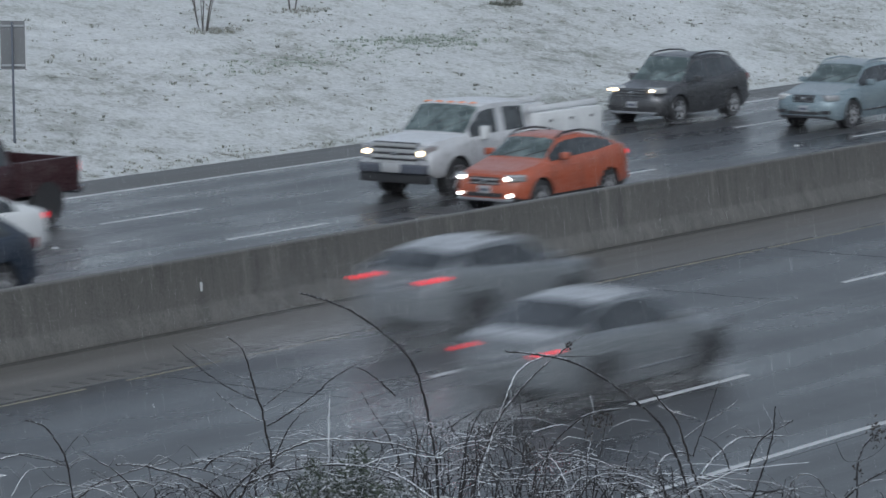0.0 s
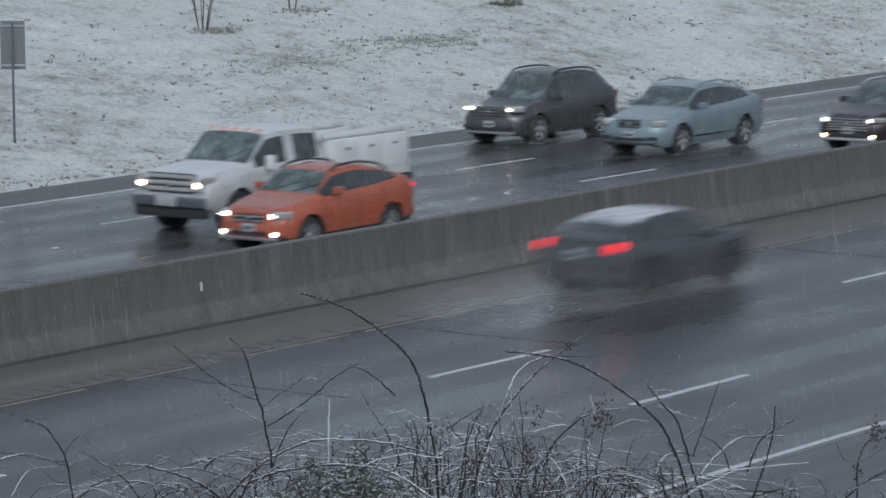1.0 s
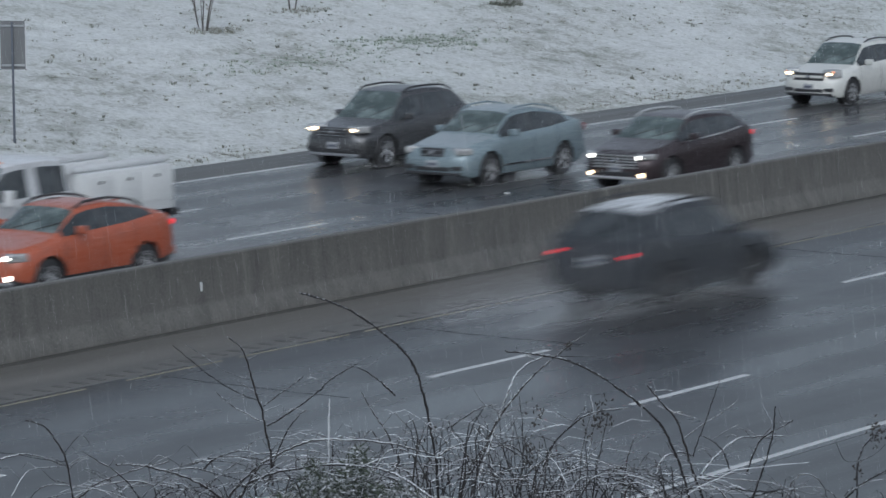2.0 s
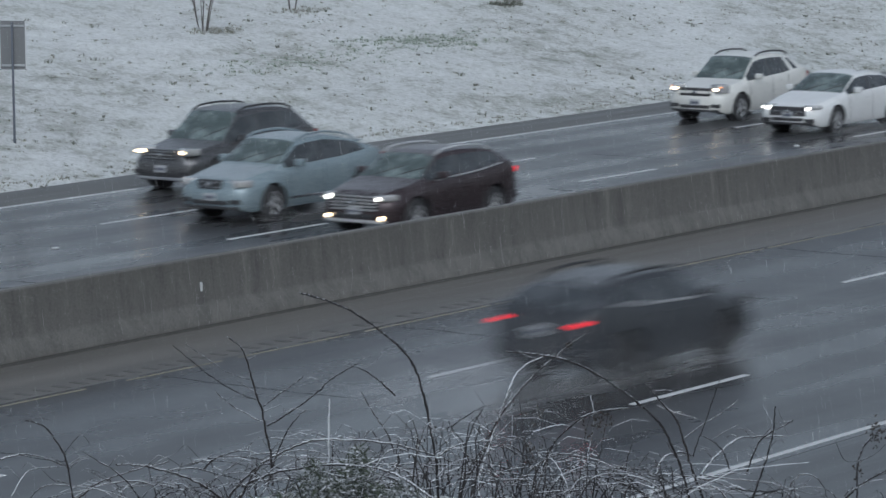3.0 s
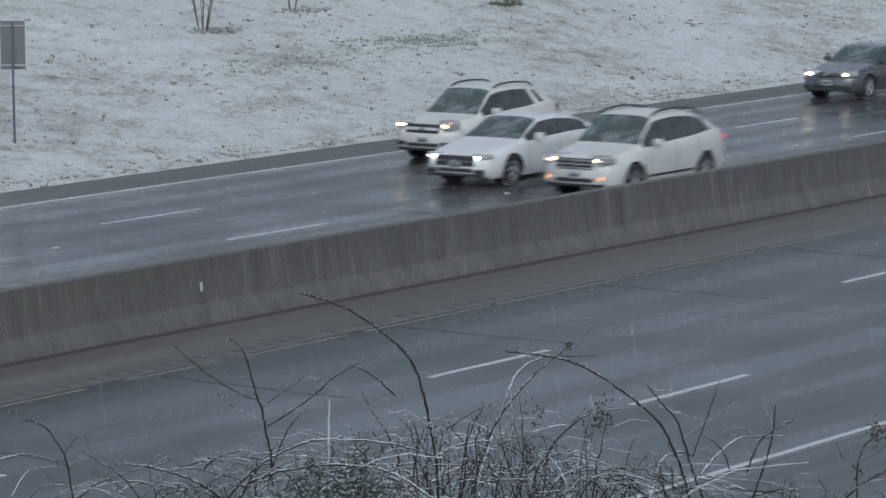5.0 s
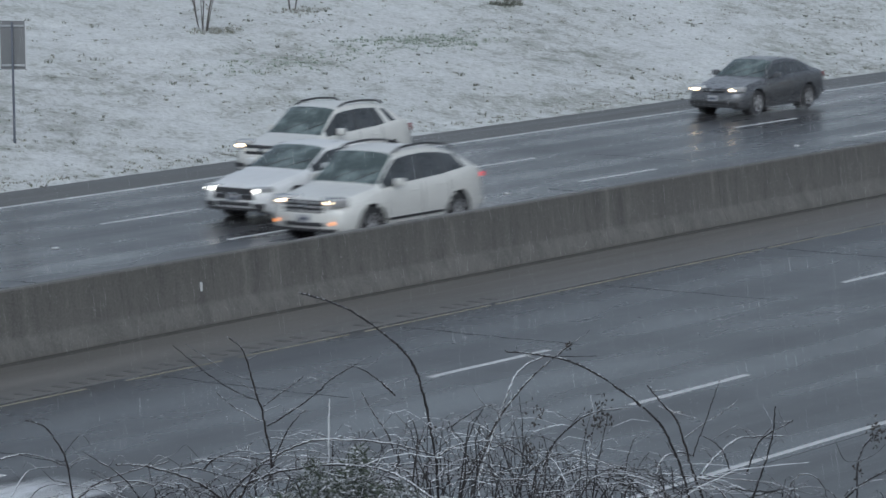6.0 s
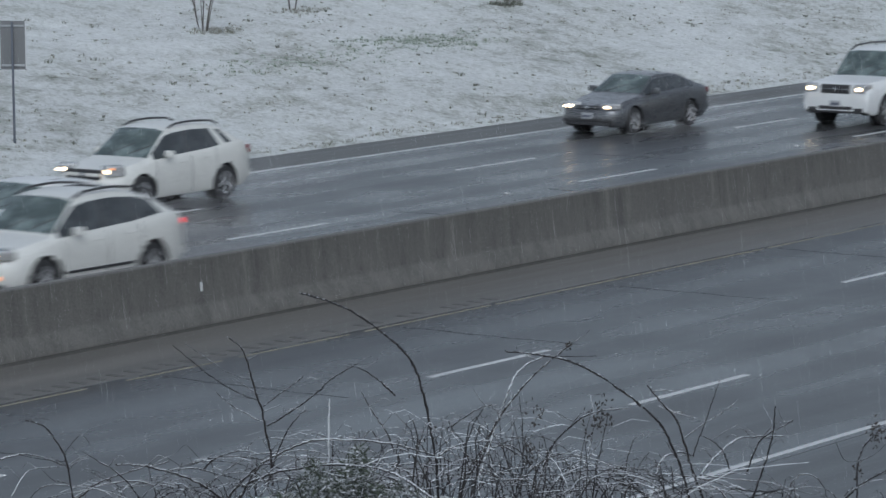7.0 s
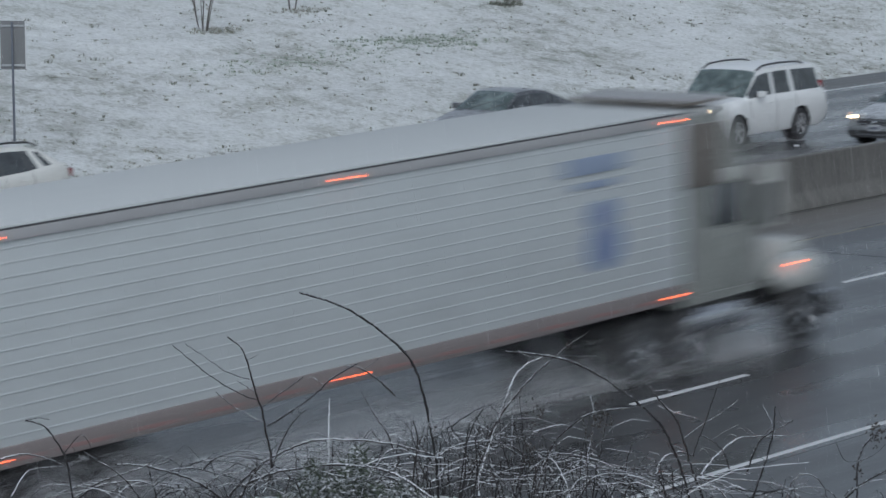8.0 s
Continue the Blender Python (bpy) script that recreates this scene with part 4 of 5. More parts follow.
# near carriageway
def make_near_traffic():
    def car(name, label, cat, spec, y, speed, t, x):
        thing, wheels = make_car(name, label, cat, **dict(spec, lamp=None, lens=TRIM, rim=DARK_RIM))
        near_mover(thing, wheels, y, speed, t, x, spec["L"] / 2 - 0.05)

    car("hatchback", "silver-grey hatchback with red tail lights on", "car",
        suv(4.5, 1.80, 1.52, paint=SILVER, tail=LAMP_RED, tail_z=1.03, tail_size=(.26, .055), rails=None), 33.25, 30.0, 0.0, 44.0)
    car("sedan", "silver four-door sedan with red tail lights on", "car",
        sedan(4.85, 1.84, 1.46, paint=SILVER, tail=LAMP_RED, tail_z=.84, tail_size=(.36, .06), molding=CHROME), 28.35, 28.6, 0.0, 40.0)
    car("hatchback", "dark grey hatchback with a snow-covered roof and lit tail lights", "car",
        suv(4.35, 1.82, 1.46, paint=DARK_GREY, roof=BLACK_SNOW, tail=LAMP_RED, tail_z=.98, tail_size=(.14, .17), rails=None,
            belt=[(0, .66), (1.2, .9), (3.2, .97), (4.1, 1.04), (4.6, 1.05)]), 33.3, 28.6, 0.8, 43.4)
    car("sport_utility", "boxy black sport utility with one red lamp showing", "car",
        suv(4.6, 1.87, 1.70, paint=BLACK, roof=BLACK_SNOW, tail=LAMP_RED, tail_z=.93, tail_size=(.2, .07), square=True, lean=.1), 32.75, 27.8, 1.5, 34.85)
    car("sport_utility", "black sport utility with lit tail lights", "car",
        suv(4.7, 1.86, 1.53, paint=BLACK, tail=LAMP_RED, tail_z=.95, tail_size=(.26, .055), waist=True), 29.05, 25.6, 3.0, 41.82)
    car("sedan", "black sedan with a snow-dusted roof and lit tail lights", "car",
        sedan(4.85, 1.85, 1.39, paint=BLACK, roof=BLACK_SNOW, tail=LAMP_RED, tail_z=.84, tail_size=(.36, .055), molding=CHROME, waist=True), 25.05, 25.6, 6.5, 37.5)


# articulated lorry
def make_lorry():
    root = tagged(new("semi_truck"), "white box-trailer lorry with a grey-green sleeper cab and amber markers", "truck", "vehicles on the road")
    wheels = []
    # trailer: front face at x = 0, tail at -15.2
    tl, w, z0, z1 = 15.2, 1.29, 1.17, 3.86
    bm = bm_box((tl, 2 * w - 0.04, z1 - z0), (-tl / 2, 0, (z0 + z1) / 2), 0.02)
    body = part("trailer_box", bm, WHITE_BOX, root, "white ribbed trailer box")
    for sd in (-1, 1):
        for k in range(14):
            z = z0 + 0.32 + k * (z1 - z0 - 0.52) / 13
            part("side_rib", bm_box((tl - 0.06, 0.012, 0.024), (-tl / 2, sd * (w - 0.0195), z), 0.005, seg=1), WHITE_BOX, body)
        part("lower_rail", bm_box((tl, 0.06, 0.25), (-tl / 2, sd * (w - 0.01), z0 + 0.09), 0.012), RAIL, body, "grey lower rail with dull red tape")
        part("upper_rail", bm_box((tl, 0.05, 0.13), (-tl / 2, sd * (w - 0.01), z1 - 0.05), 0.012), UPPER_RAIL, body, "pale grey upper rail")
        part("top_edge", bm_box((tl, 0.03, 0.035), (-tl / 2, sd * (w - 0.01), z1 + 0.02), 0.008), TRIM, body)
        for k in range(12):
            part("tape_bar", bm_box((0.42, 0.006, 0.05), (-0.9 - 1.22 * k, sd * (w + 0.022), z0 + 0.05), 0.002), TAPE, body)
        for x in (-0.32, -8.05, -14.8):
            part("marker_lamp", bm_box((0.12, 0.03, 0.022), (x, sd * (w + 0.03), z0 + 0.06), 0.015), LAMP_MARKER, body, "lit amber marker lamp")
            part("marker_lamp", bm_box((0.12, 0.03, 0.022), (x, sd * (w + 0.03), z1 - 0.06), 0.015), LAMP_MARKER, body, "lit amber marker lamp")
        part("logo_bar", bm_box((1.5, 0.008, 0.24), (-2.35, sd * (w + 0.008), 3.38), 0.003), LOGO_PALE, body, "blue printed bars")
        part("logo_bar", bm_box((1.0, 0.008, 0.10), (-2.3, sd * (w + 0.008), 3.10), 0.003), LOGO_PALE, body)
        bm = bm_ball((0.42, 0.01, 0.36), (-2.1, sd * (w + 0.006), 2.2))
        bm_ball((0.34, 0.01, 0.22), (-2.15, sd * (w + 0.006), 2.66), bm=bm)
        part("logo_shape", bm, LOGO, body, "blue printed shape")
        for x in (-12.4, -13.65):
            for yy in (1.12, 0.82):
                wheels.append(make_wheel(root, x, sd * yy, 0.5, 0.27, RIM, 6))
        for x in (-2.9,):
            part("landing_leg", bm_box((0.14, 0.14, 0.95), (x, sd * 0.75, 0.72), 0.02), GALV, root)
            part("landing_foot", bm_box((0.3, 0.28, 0.05), (x, sd * 0.75, 0.24), 0.01), GALV, root)
    part("roof_snow", bm_box((tl - 0.1, 2 * w - 0.14, 0.08), (-tl / 2, 0, z1 + 0.02), 0.025), ROOF_SNOW, body, "thin snow lying on the trailer roof")
    body.rotation_euler = (0, radians(-0.85), 0)
    part("trailer_frame", bm_box((tl - 1.2, 0.9, 0.32), (-tl / 2, 0, 0.98), 0.03), WELL, root)
    part("bogie", bm_box((3.0, 1.3, 0.3), (-13.0, 0, 0.68), 0.04), WELL, root)
    part("rear_guard", bm_box((0.1, 2.3, 0.12), (-15.1, 0, 0.55), 0.02), GALV, root)
    for sd in (-1, 1):
        part("tail_light", bm_box((0.06, 0.3, 0.12), (-15.18, sd * 0.9, 0.95), 0.02), LAMP_RED, root)
    # tractor: cab in front of the trailer
    prof = [(0.5, 0.95), (0.5, 3.2), (0.62, 3.86), (1.5, 3.92), (2.05, 3.45), (2.3, 2.95), (2.62, 2.12), (2.7, 1.0)]
    bm = bmesh.new()
    rings = []
    for sy, inset in ((-1.2, 0.0), (-1.1, 0.07), (1.1, 0.07), (1.2, 0.0)):
        cx, cz = 1.6, 2.2
        sc = 1.0 if abs(sy) < 1.15 else 0.96
        rings.append([bm.verts.new((cx + (x - cx) * sc, sy, cz + (z - cz) * sc)) for x, z in prof])
    n = len(prof)
    for r, q in zip(rings, rings[1:]):
        for j in range(n):
            bm.faces.new((r[j], r[(j + 1) % n], q[(j + 1) % n], q[j]))
    bm.faces.new(rings[0])
    bm.faces.new(rings[-1][::-1])
    cab = part("cab", bm, CAB_BEIGE, root, "grey-green sleeper cab")
    for sd in (-1, 1):
        part("roof_fairing", bm_box((1.15, 0.06, 0.95), (0.95, sd * 1.19, 3.22), 0.03), FAIRING, cab, "brown-grey side of the roof fairing")
        part("door_window", bm_box((0.92, 0.03, 0.6), (1.62, sd * 1.2, 2.44), 0.06), DARK_GLASS, cab)
        part("cab_stripe", bm_box((1.35, 0.025, 0.2), (1.45, sd * 1.2, 2.87), 0.02), CAB_LIGHT, cab, "white band over the door window")
        part("window_post", bm_box((0.12, 0.03, 0.62), (2.17, sd * 1.2, 2.44), 0.02), CAB_LIGHT, cab)
        part("door_panel", bm_box((0.98, 0.025, 0.95), (1.7, sd * 1.2, 1.62), 0.03), CAB_BEIGE, cab)
        part("door_handle", bm_box((0.16, 0.04, 0.05), (1.66, sd * 1.225, 1.95), 0.012), CHROME, cab)
        mir = part("mirror", bm_box((0.14, 0.3, 0.95), (2.45, sd * 1.46, 2.5), 0.05, seg=3), CAB_LIGHT, cab, "tall white door mirror")
        part("mirror_glass", bm_box((0.02, 0.24, 0.62), (2.375, sd * 1.46, 2.38), 0.008), DARK_GLASS, mir, "dark mirror glass")
        part("mirror_arm", bm_box((0.05, 0.36, 0.04), (2.44, sd * 1.3, 2.72), 0.01), TRIM, mir)
        part("fender", bm_ball((0.72, 0.27, 0.34), (4.1, sd * 0.95, 1.10), sub=3), CAB_LIGHT, root, "white front wheel fender")
        part("fender_lamp", bm_box((0.12, 0.04, 0.03), (3.62, sd * 1.22, 1.32), 0.015), LAMP_MARKER, root, "lit amber side lamp")
        part("fuel_tank", bm_cyl(0.33, 0.33, 1.5, Matrix.Translation((1.35, sd * 0.92, 0.72)) @ Matrix.Rotation(radians(90), 4, "Y"), 22, 0.04), CHROME, root, "dull metal fuel tank")
        part("step", bm_box((0.6, 0.3, 0.08), (2.5, sd * 1.05, 0.55), 0.02), GALV, root)
        part("headlight", bm_box((0.2, 0.4, 0.22), (4.78, sd * 0.82, 0.98), 0.06), LENS, root)
        wheels.append(make_wheel(root, 4.05, sd * 1.02, 0.5, 0.3, CHROME, 6))
        for x in (-1.0, 0.3):
            for yy in (1.08, 0.78):
                wheels.append(make_wheel(root, x, sd * yy, 0.5, 0.27, CHROME, 6))
            part("mudguard", bm_box((0.05, 0.6, 0.6), (x - 0.68, sd * 0.95, 0.62), 0.01), TRIM, root)
    part("windscreen", bm_box((0.05, 2.0, 0.8), (2.53, 0, 2.55), 0.02, Matrix.Rotation(radians(-21), 4, "Y")), GLASS, cab)
    part("visor", bm_box((0.3, 2.1, 0.06), (2.42, 0, 3.02), 0.02), WHITE, cab)
    part("roof_deflector", bm_box((0.95, 2.2, 0.06), (1.35, 0, 3.99), 0.02, Matrix.Rotation(radians(-4), 4, "Y")), FAIRING, cab)
    bm = bm_box((2.1, 1.55, 0.86), (3.72, 0, 1.45), 0.16, seg=4)
    for v in bm.verts:
        if v.co.z > 1.5:
            v.co.z -= 0.16 * (v.co.x - 2.67)
            v.co.y *= 0.92
    part("bonnet", bm, CAB_LIGHT, root, "white bonnet")
    part("grille", bm_box((0.08, 0.95, 0.75), (4.79, 0, 1.18), 0.04), CHROME, root)
    part("bumper", bm_box((0.25, 2.35, 0.36), (4.88, 0, 0.55), 0.06), CHROME, root)
    part("chassis", bm_box((6.2, 0.9, 0.26), (1.7, 0, 0.72), 0.03), WELL, root)
    for o in root.children:
        if o is cab or o.name.split(".")[0] in ("fender", "fender_lamp", "fuel_tank", "step", "headlight", "bonnet", "grille", "bumper"):
            o.location.x -= 0.37
    for o in wheels:
        if o.location.x > 3:
            o.location.x -= 0.37
    MOVES.append((root, wheels, 29.05, (28.4, 43.75 - 28.4 * 8.0), 0.0, 1))
    root["wr"] = 0.5


ROOF_AMBER = glow("roof_marker", (0.7, 0.28, 0.14), 0.25)
WHITE_BOX = paint("white_trailer_paint", (0.475, 0.505, 0.515), 0.0, rough=0.45, grime=0.35)
UPPER_RAIL = paint("grey_rail_paint", (0.36, 0.36, 0.365), 0.0, rough=0.5, grime=0.5)
RAIL = paint("grimy_rail_paint", (0.22, 0.19, 0.185), 0.0, grime=0.6)
TAPE = plain("dull_red_tape", (0.30, 0.14, 0.13), 0.5)
LOGO_PALE = plain("faded_blue_print", (0.25, 0.30, 0.40), 0.5)
LOGO = plain("blue_print", (0.17, 0.22, 0.36), 0.5)
LAMP_MARKER = glow("marker_lamp", (1.0, 0.14, 0.03), 8)
ROOF_SNOW = plain("roof_snow", (0.54, 0.56, 0.56), 0.85, vary=0.1, scale=3, bumpy=0.5)

make_far_traffic()
make_near_traffic()
make_lorry()


# ---------------------------------------------------------------- roadside: sign, bare trees, grass tufts
def make_sign():
    root = tagged(new("road_sign"), "road sign seen from its grey aluminium back on a steel post", "road sign")
    x, y = 60.68, 57.03
    root.matrix_world = pose(x, y, ground_z(x, y) - 0.05, 0, 0, -63)
    part("post", bm_box((0.05, 0.05, 2.9), (0, 0, 1.42), 0.008), POST, root, "slim steel post")
    panel = part("panel", bm_box((0.64, 0.02, 1.18), (0.0, 0.05, 2.33), 0.006), SIGN_BACK, root, "grey panel back with rounded corners")
    for z in (1.86, 2.78):
        part("brace", bm_box((0.56, 0.025, 0.05), (0, 0.03, z), 0.006), GALV, panel)
    for sx in (-1, 1):
        part("edge_strip", bm_box((0.025, 0.026, 1.12), (sx * 0.31, 0.05, 2.33), 0.004), LINE_WHITE, panel)
    for sz in (-1, 1):
        part("edge_strip", bm_box((0.58, 0.026, 0.025), (0, 0.05, 2.33 + sz * 0.58), 0.004), LINE_WHITE, panel)


BARK = snowy("snow_flecked_bark", (0.12, 0.11, 0.10), 0.75, 1.1, 10)
CANE = snowy("snow_topped_cane", (0.022, 0.018, 0.018), 0.42, 0.68, 75, snow=(0.70, 0.72, 0.75), broken=2.4)
CANE_BARE = snowy("bare_dark_cane", (0.016, 0.014, 0.015), 0.62, 0.95, 60, snow=(0.58, 0.60, 0.63), broken=1.8)
PALE_STALK = plain("snow_coated_stalk", (0.5, 0.51, 0.53), 0.8)
DEAD_LEAF = plain("withered_leaf", (0.036, 0.030, 0.027), 0.8, vary=0.4)
TUFT = snowy("winter_grass", (0.30, 0.30, 0.25), 0.0, 0.6, 4, snow=(0.68, 0.7, 0.7))
TUFT_DARK = snowy("brown_weed", (0.18, 0.185, 0.15), 0.2, 0.9, 4, snow=(0.6, 0.62, 0.62))
TUFT_GREEN = snowy("green_winter_grass", (0.27, 0.32, 0.25), 0.1, 0.8, 4, snow=(0.6, 0.64, 0.62))
EVERGREEN = snowy("dark_evergreen", (0.034, 0.044, 0.028), 0.6, 1.05, 30, broken=1.6)


def limb(rng, start, way, length, r0, r1, wander=0.12, n=7, sag=0.0):
    pts, d = [start.copy()], way.normalized()
    for k in range(n):
        d = (d + Vector((rng.gauss(0, wander), rng.gauss(0, wander), rng.gauss(0, wander) - sag))).normalized()
        pts.append(pts[-1] + d * length / n)
    return pts, [lerp(r0, r1, k / n) for k in range(n + 1)]


def make_tree(x, y, stems, height, seed, spread):
    rng = random.Random(seed)
    root = tagged(new("bare_tree"), "leafless young tree with several thin upright stems on the snowy slope", "tree", "bare trees on the slope")
    root.location = (x, y, ground_z(x, y) - 0.1)
    for s in range(stems):
        a = 2 * math.pi * s / stems + rng.uniform(-0.4, 0.4)
        lean = spread * rng.uniform(0.5, 1.2)
        base = Vector((math.cos(a) * 0.09, math.sin(a) * 0.09, 0))
        pts, rad = limb(rng, base, Vector((math.cos(a) * lean, math.sin(a) * lean, 1)), height * rng.uniform(0.8, 1.1), rng.uniform(0.011, 0.021), 0.005, 0.05, 10)
        trunk = part("stem", bm_tube(pts, rad, 7), BARK, root)
        for k in range(9):
            i = rng.randrange(2, len(pts) - 1)
            b = rng.uniform(0, 2 * math.pi)
            p2, r2 = limb(rng, pts[i], Vector((math.cos(b) * 0.7, math.sin(b) * 0.7, 0.9)), rng.uniform(0.5, 1.2), rad[i] * 0.5, 0.005, 0.1, 6)
            part("branch", bm_tube(p2, r2, 5), BARK, trunk)


def blades(rng, verts, faces, at, count, h, spread):
    for _ in range(count):
        a = rng.uniform(0, 2 * math.pi)
        r = spread * rng.random()
        b = Vector((at[0] + math.cos(a) * r, at[1] + math.sin(a) * r, at[2] - 0.02))
        w = rng.uniform(0.008, 0.02)
        side = Vector((math.cos(a + 1.57), math.sin(a + 1.57), 0)) * w
        hh = h * rng.uniform(0.5, 1.2)
        mid = b + Vector((math.cos(a) * hh * 0.25, math.sin(a) * hh * 0.25, hh * 0.65))
        tip = b + Vector((math.cos(a) * hh * rng.uniform(0.4, 1.0), math.sin(a) * hh * rng.uniform(0.4, 1.0), hh * rng.uniform(0.6, 1.0)))
        i = len(verts)
        verts += [b - side, b + side, mid + side * 0.7, mid - side * 0.7, tip]
        faces += [(i, i + 1, i + 2, i + 3), (i + 3, i + 2, i + 4)]


def make_tufts(name, label, count, seed, material, h, where):
    rng = random.Random(seed)
    verts, faces = [], []
    for _ in range(count):
        x, y = where(rng)
        blades(rng, verts, faces, (x, y, ground_z(x, y)), rng.randrange(8, 18), h * rng.uniform(0.5, 1.5), rng.uniform(0.05, 0.22))
    me = bpy.data.meshes.new(name)
    me.from_pydata([tuple(v) for v in verts], [], faces)
    me.materials.append(material)
    tagged(new(name, me), label, "grass", kind="stuff")


def verge(rng):
    while True:
        x, y = rng.uniform(52, 132), 53.6 + 13.5 * rng.random() ** 1.2
        if noise.noise(Vector((x * 0.22, y * 0.3, 7))) + rng.uniform(-0.55, 0.55) > 0.0:
            return x, y


def verge_edge(rng):
    return rng.uniform(52, 132), FAR_EDGE + 0.35 + abs(rng.gauss(0, 0.35))


# ---------------------------------------------------------------- brambles in the foreground
def cane_point(a, b, d):
    """A place in the bramble thicket: a metres to the right of and b above the middle of its foot, d metres from the viewer."""
    k = d / 20.0
    return EYE + FW * d + ACROSS * (a * k) + UPWARD * ((b - 1.404) * k)


def cane(rng, root, ctrl, d, r0, r1, material=None, name="cane", jitter=0.006, thorns=False, drift=0.0):
    """An arching cane through a few bends (a, b), with short prickles if asked."""
    pts = []
    c = [ctrl[0]] + list(ctrl) + [ctrl[-1]]
    for i in range(1, len(c) - 2):
        p0, p1, p2, p3 = (Vector((q[0], q[1], 0)) for q in c[i - 1:i + 3])
        for k in range(7):
            t = k / 7
            q = 0.5 * ((2 * p1) + (p2 - p0) * t + (2 * p0 - 5 * p1 + 4 * p2 - p3) * t * t + (3 * p1 - p0 - 3 * p2 + p3) * t ** 3)
            pts.append(q)
    pts.append(Vector((*ctrl[-1], 0)))
    n = len(pts) - 1
    world_pts = [cane_point(p.x + rng.gauss(0, jitter), p.y + rng.gauss(0, jitter), d + drift * k / n) for k, p in enumerate(pts)]
    rad = [lerp(r0, r1, k / n) * rng.uniform(0.8, 1.2) for k in range(n + 1)]
    bm = bm_tube(world_pts, rad, 6)
    if thorns:
        for k in range(1, n):
            for _ in range(2):
                p = world_pts[k].lerp(world_pts[k + 1], rng.random())
                way = Vector((rng.gauss(0, 1), rng.gauss(0, 1), rng.gauss(0, 1))).normalized()
                side = way.orthogonal().normalized()
                other = way.cross(side)
                w = rad[k] * 0.45
                tip = bm.verts.new(p + way * (rad[k] + rng.uniform(0.005, 0.014)))
                foot = [bm.verts.new(p + way * rad[k] * 0.6 + (side * math.cos(q) + other * math.sin(q)) * w) for q in (0, 2.1, 4.2)]
                for q in range(3):
                    bm.faces.new((foot[q], foot[(q + 1) % 3], tip))
    ob = part(name, bm, material or CANE, root)
    return ob, pts


def thorn_bush(label):
    return tagged(new("bramble_bush"), label, "bush", "brambles below the camera")


def grow_cane(rng, bush, d, r, mat, *bends):
    """A prickly cane of the bush with a few short side shoots."""
    drift = rng.uniform(-0.9, 0.9)
    ob, pts = cane(rng, bush, bends, d, r * 0.98, r * 0.58, mat, jitter=0.0018, thorns=r > 0.0048, drift=drift)
    if r < 0.0042 or (mat is CANE_BARE and r > 0.008):
        return
    for k in range(max(1, len(pts) // 9)):
        i = rng.randrange(2, len(pts))
        p, at = pts[i], d + drift * i / (len(pts) - 1)
        s = rng.choice((-1, 1))
        l = rng.uniform(0.04, 0.16)
        cane(rng, ob, [(p.x, p.y), (p.x + s * l * 0.6, p.y + l * rng.uniform(0.0, 0.7)), (p.x + s * l, p.y + l * rng.uniform(-0.2, 0.9))], at, r * 0.4, r * 0.22, mat, "side_shoot", 0.001)


